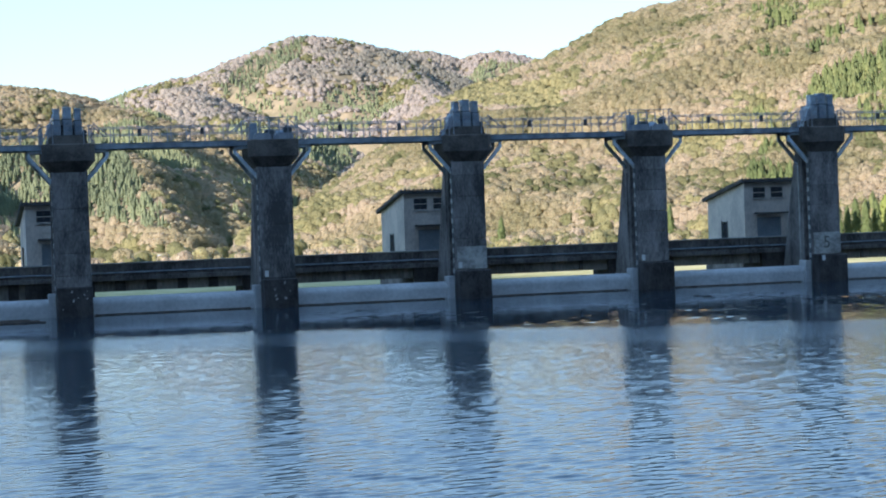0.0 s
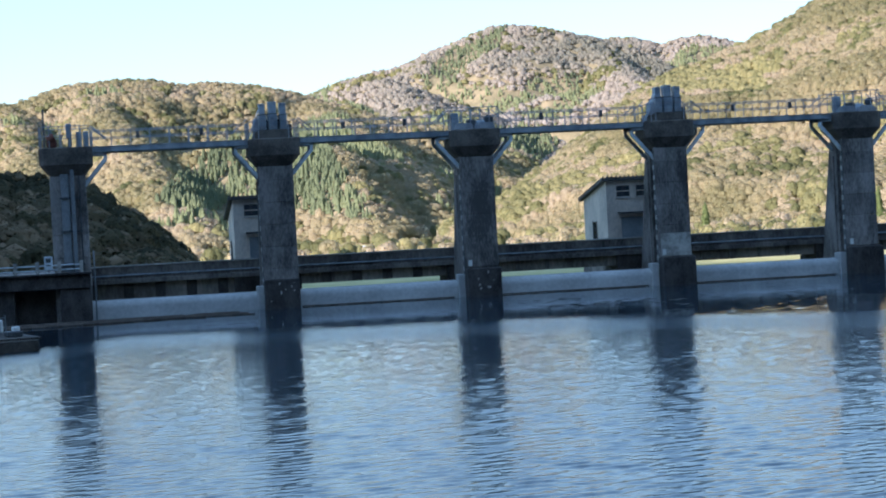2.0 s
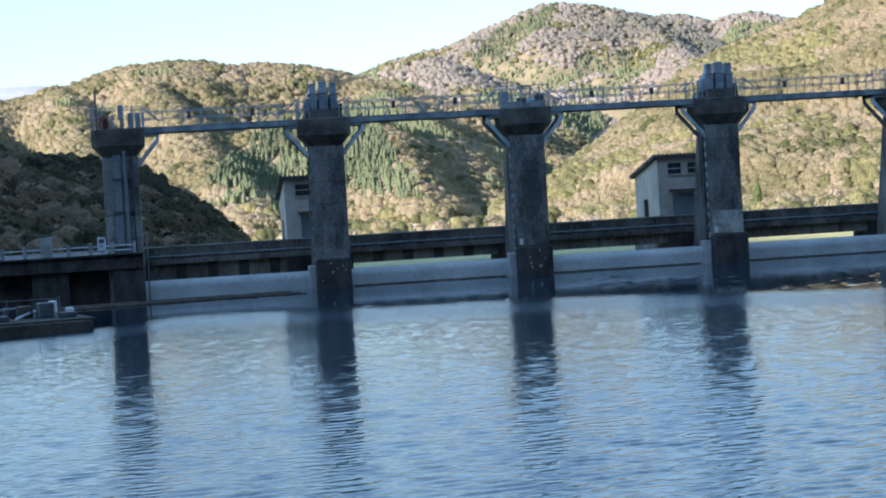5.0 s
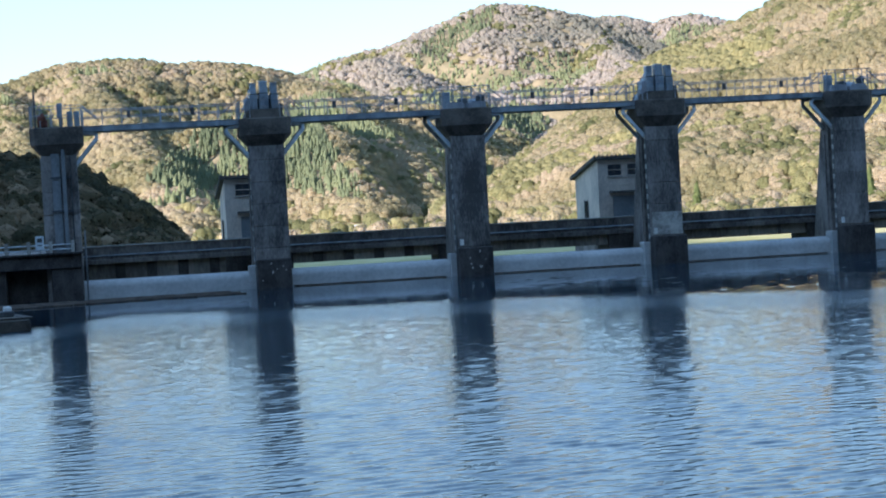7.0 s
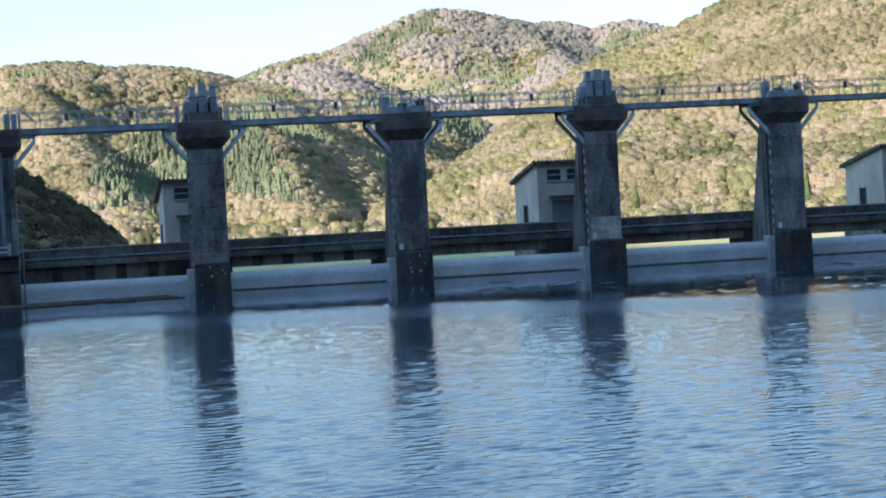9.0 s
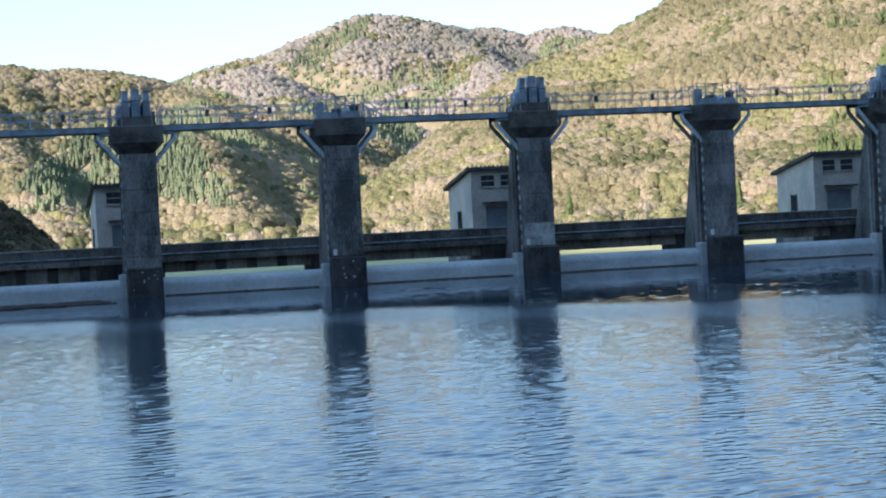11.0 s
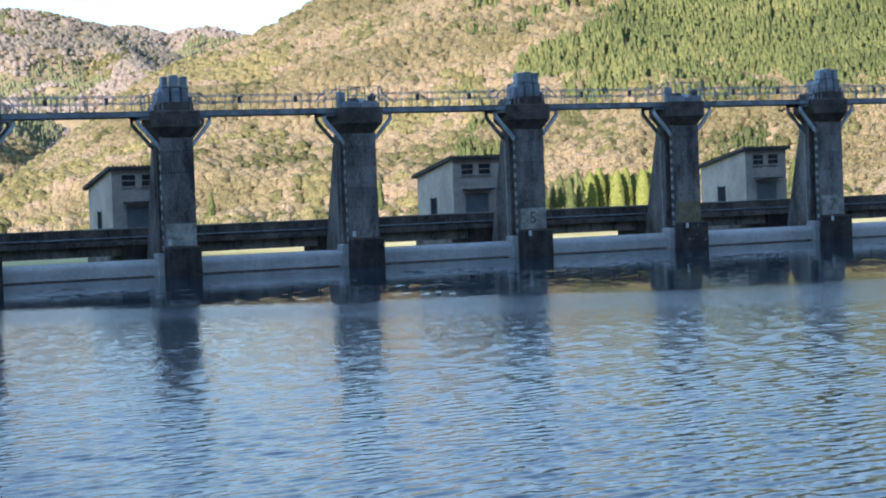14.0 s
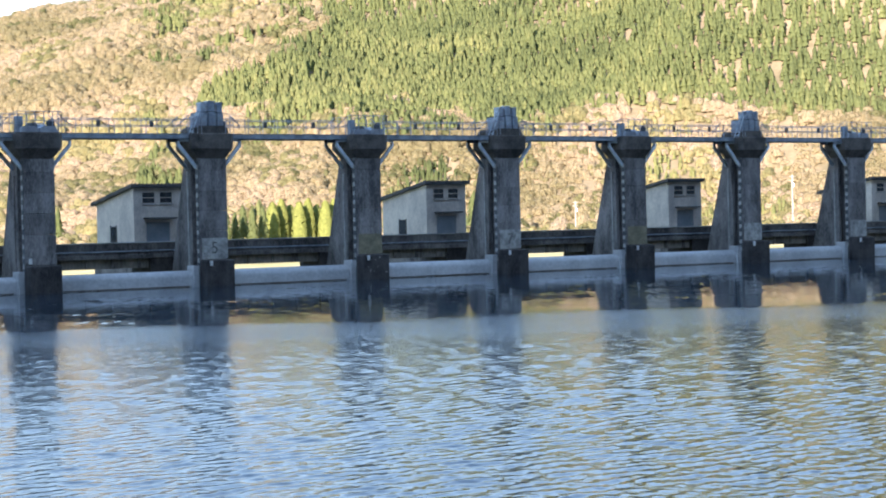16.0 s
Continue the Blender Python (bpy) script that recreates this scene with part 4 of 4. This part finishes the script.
# ---- the abutment on the bank ----
ab = thing("abutment", (0, D, 0), label="dark concrete abutment with a recessed bay and a ledge", category="abutment")
X1 = PX[1] + 1.3
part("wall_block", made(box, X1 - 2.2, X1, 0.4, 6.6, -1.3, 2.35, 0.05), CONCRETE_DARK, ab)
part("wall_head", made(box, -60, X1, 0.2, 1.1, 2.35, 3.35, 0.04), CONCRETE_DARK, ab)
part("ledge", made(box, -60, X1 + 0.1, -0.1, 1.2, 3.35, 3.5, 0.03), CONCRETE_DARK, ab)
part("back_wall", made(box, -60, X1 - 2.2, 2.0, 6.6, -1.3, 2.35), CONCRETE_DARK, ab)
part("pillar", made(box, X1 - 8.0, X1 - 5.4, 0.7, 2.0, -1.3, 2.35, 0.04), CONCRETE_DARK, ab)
part("apron", made(box, -60, X1, 1.1, 30, 2.36, 3.34), DECK, ab)
fence = thing("bank_fence", (0, D, 0), label="pale concrete post fence along the abutment top", category="fence")
for k in range(14):
    x = X1 - 0.6 - 1.55 * k
    part("fence_post", made(box, x - 0.13, x + 0.13, 0.27, 0.53, 3.5, 4.35, 0.03), CONCRETE_PALE, fence)
for z in (3.75, 4.08):
    part("fence_rail", made(rod, (X1 - 0.5, 0.4, z), (X1 - 22, 0.4, z), 0.045, 6), STEEL_PALE, fence)
tagged(part("gate_post", made(box, X1 - 7.2, X1 - 6.4, D + 0.2, D + 0.9, 3.5, 4.95, 0.04), CONCRETE_PALE), "pale concrete post on the abutment top", "post")
sg = thing("notice_board", (X1 - 3.2, D, 0), label="small grey notice board beside the end pier", category="sign")
part("board", made(box, 0, 0.6, 0.25, 0.3, 3.75, 4.75, 0.02), STEEL_PALE, sg)
part("print", made(box, 0.12, 0.48, 0.235, 0.25, 4.3, 4.6), STEEL_DARK, sg)
part("print", made(box, 0.12, 0.48, 0.235, 0.25, 4.05, 4.12), STEEL_DARK, sg)
part("leg", made(box, 0.27, 0.33, 0.27, 0.33, 3.5, 3.8), STEEL_DARK, sg)
ld = thing("wall_ladder", (X1 - 12.6, D, 0), label="dark steel ladder down the abutment wall", category="ladder")
for x in (0, 0.5):
    part("stile", made(rod, (x, -0.2, -0.8), (x, -0.2, 4.2), 0.04), STEEL, ld)
for k in range(14):
    part("rung", made(rod, (0, -0.2, -0.5 + 0.33 * k), (0.5, -0.2, -0.5 + 0.33 * k), 0.025, 5), STEEL, ld)
tagged(part("standpipe", made(rod, (X1 + 0.3, D + 0.9, -0.5), (X1 + 0.3, D + 0.9, 5.0), 0.06, 8), DUCT), "grey upright pipe at the abutment corner", "pipe")

# ---- floating pontoon and boom ----
po = thing("pontoon", (-9.8, 104.6, 0), label="weathered grey work pontoon moored by the bank", category="pontoon")
po.rotation_euler = (0, 0, radians(14))
po.scale = (1, 1.45, 1.35)
for k in range(5):
    part("float", made(rod, (-5, -2.2 + 1.3 * k, 0.08), (4.2, -2.2 + 1.3 * k, 0.08), 0.3, 10), STEEL_DARK, po)
for k in range(16):
    part("plank", made(box, -5 + 0.58 * k, -4.46 + 0.58 * k, -2.8, 3.6, 0.42, 0.5), TIMBER, po)
for k in range(7):
    part("stanchion", made(rod, (-5 + 1.5 * k, 3.4, 0.5), (-5 + 1.5 * k, 3.4, 1.2), 0.05, 6), STEEL_DARK, po)
part("chain", made(rod, (-5, 3.4, 1.15), (4.0, 3.4, 1.1), 0.035, 5), STEEL_DARK, po)
for k in range(9):
    xx, yy = -4.4 + 0.9 * k, -1.6 + 1.1 * (k * 7 % 4)
    part("crate", made(box, xx, xx + 0.8, yy, yy + 0.9, 0.5, 0.72 + 0.13 * (k % 4), 0.04), STEEL_DARK if k % 3 else TIMBER, po)
for k in range(5):
    part("loose_pole", made(rod, (-4.6 + 1.2 * k, -2.0, 0.6), (-3.0 + 1.4 * k, 2.4, 0.75), 0.06, 6), TIMBER if k % 2 else STEEL, po)
part("crate", made(box, -2.6, -1.2, 0.4, 1.7, 0.5, 1.1, 0.05), STEEL_DARK, po)
part("crate", made(box, 0.4, 1.5, 1.2, 2.2, 0.5, 0.9, 0.05), STEEL_DARK, po)
part("bollard", made(rod, (-1.9, 2.7, 0.5), (-1.9, 2.7, 2.0), 0.13, 8), CONCRETE_PALE, po, "pale bollard")
part("marker", made(box, 3.3, 3.75, 2.9, 3.2, 0.5, 1.05, 0.05), WHITE, po, "white marker box")
part("marker", made(box, 3.75, 4.15, 0.9, 1.3, 0.42, 0.8, 0.05), WHITE, po, "white marker box")
bm = bmesh.new()
beam(bm, (-6, -3.3, 0.2), (3.9, -3.1, 0.2), 0.5, 0.42)
part("fender", bm, TIMBER, po, "dark timber fender")
boom = thing("debris_boom", (0, 0, 0), label="brown floating boom of debris below the abutment", category="boom")
rg = random.Random(3)
for k in range(150):
    u = (k / 149) ** 1.3
    x, y = -9 + 16.5 * u, D - 5.5 + 3.0 * u + rg.uniform(-3.4, 1.6)
    a = rg.uniform(-0.25, 0.25)
    l = rg.uniform(0.5, 1.3)
    part("driftwood", made(rod, (x - l * math.cos(a), y - l * math.sin(a), 0.02), (x + l * math.cos(a), y + l * math.sin(a), 0.03), rg.uniform(0.05, 0.12), 6), DRIFT, boom)

# ---- below the dam ----


def utility_pole(x, y, h):
    t = thing("utility_pole", (x, y, -1.3), label="pale concrete utility pole with cross arms on the valley floor", category="pole", group="utility poles")
    part("pole", made(rod, (0, 0, 0), (0, 0, h), 0.16, 8), CONCRETE_PALE, t)
    for z in (h - 0.5, h - 1.4):
        part("cross_arm", made(box, -0.9, 0.9, -0.08, 0.08, z, z + 0.14), CONCRETE_PALE, t)
    part("transformer", made(rod, (0.35, 0, h - 3.0), (0.35, 0, h - 2.0), 0.28, 8), STEEL_PALE, t)


for az, r, h in ((44.7, 480, 15), (38.2, 520, 10)):
    p = polar(az, r)
    utility_pole(p.x, p.y, h)

for k, az in enumerate((29.0, 29.27, 29.53, 29.8, 30.07, 30.34, 30.6, 30.87)):
    p = polar(az, 560 + 5 * (k % 3))
    tr = thing("cypress", (p.x, p.y, -1.3), label="dense yellow-green clipped conifer in a row at the hill foot", category="tree", group="row of cypresses")
    part("trunk", made(rod, (0, 0, 0), (0, 0, 2), 0.18), TIMBER, tr)
    nn = 800
    rgn = np.random.default_rng(40 + k)
    zz = rgn.uniform(0, 1, nn) ** 1.2
    rad = 2.2 * (1 - zz ** 2.6) ** 0.6 * rgn.uniform(0.75, 1.05, nn)
    aa = rgn.uniform(0, 6.283, nn)
    hgt = 11.6 + 1.0 * math.sin(k * 2.1)
    c = np.stack([rad * np.cos(aa), rad * np.sin(aa), 0.8 + zz * (hgt - 1.2)], -1)
    out = np.stack([np.cos(aa), np.sin(aa), 0.6 + 0 * aa], -1)
    side = np.stack([-np.sin(aa), np.cos(aa), 0 * aa], -1)
    s = rgn.uniform(0.4, 0.75, (nn, 1))
    vv = np.stack([c - side * s, c + side * s, c + out * s * 0.5 + np.array([0, 0, 1.1]) * s], 1).reshape(-1, 3)
    ff = np.arange(nn * 3).reshape(-1, 3)
    cr = raw_mesh("crown", vv, ff, CYPRESS, np.clip(rgn.normal(0.6, 0.15, nn), 0, 1), normals=np.repeat(out / np.linalg.norm(out, axis=1)[:, None], 3, axis=0))
    cr.parent = tr

for k, az in enumerate((27.6, 27.85, 28.1, 28.4, 28.7, 34.6, 35.1, 35.5, 36.0, 42.6, 43.0, 17.5, 22.6)):
    p = polar(az, 545 + 6 * (k % 3))
    tr = thing("dark_conifer", (p.x, p.y, -1.3), label="dark green conifer at the hill foot", category="tree", group="dark conifers at the hill foot")
    part("trunk", made(rod, (0, 0, 0), (0, 0, 2), 0.18), TIMBER, tr)
    rgn = np.random.default_rng(80 + k)
    sv, sf, sn = cone_tree(rgn, 9, 14)
    hgt = 9.0 + 3.0 * rgn.uniform() + (3.0 if 4 < k < 9 else 0)
    cr = raw_mesh("crown", sv * (hgt * 0.85, hgt * 0.85, hgt), sf, CONIFER, np.clip(rgn.normal(0.25, 0.12, len(sf)), 0, 1), normals=sn)
    cr.parent = tr
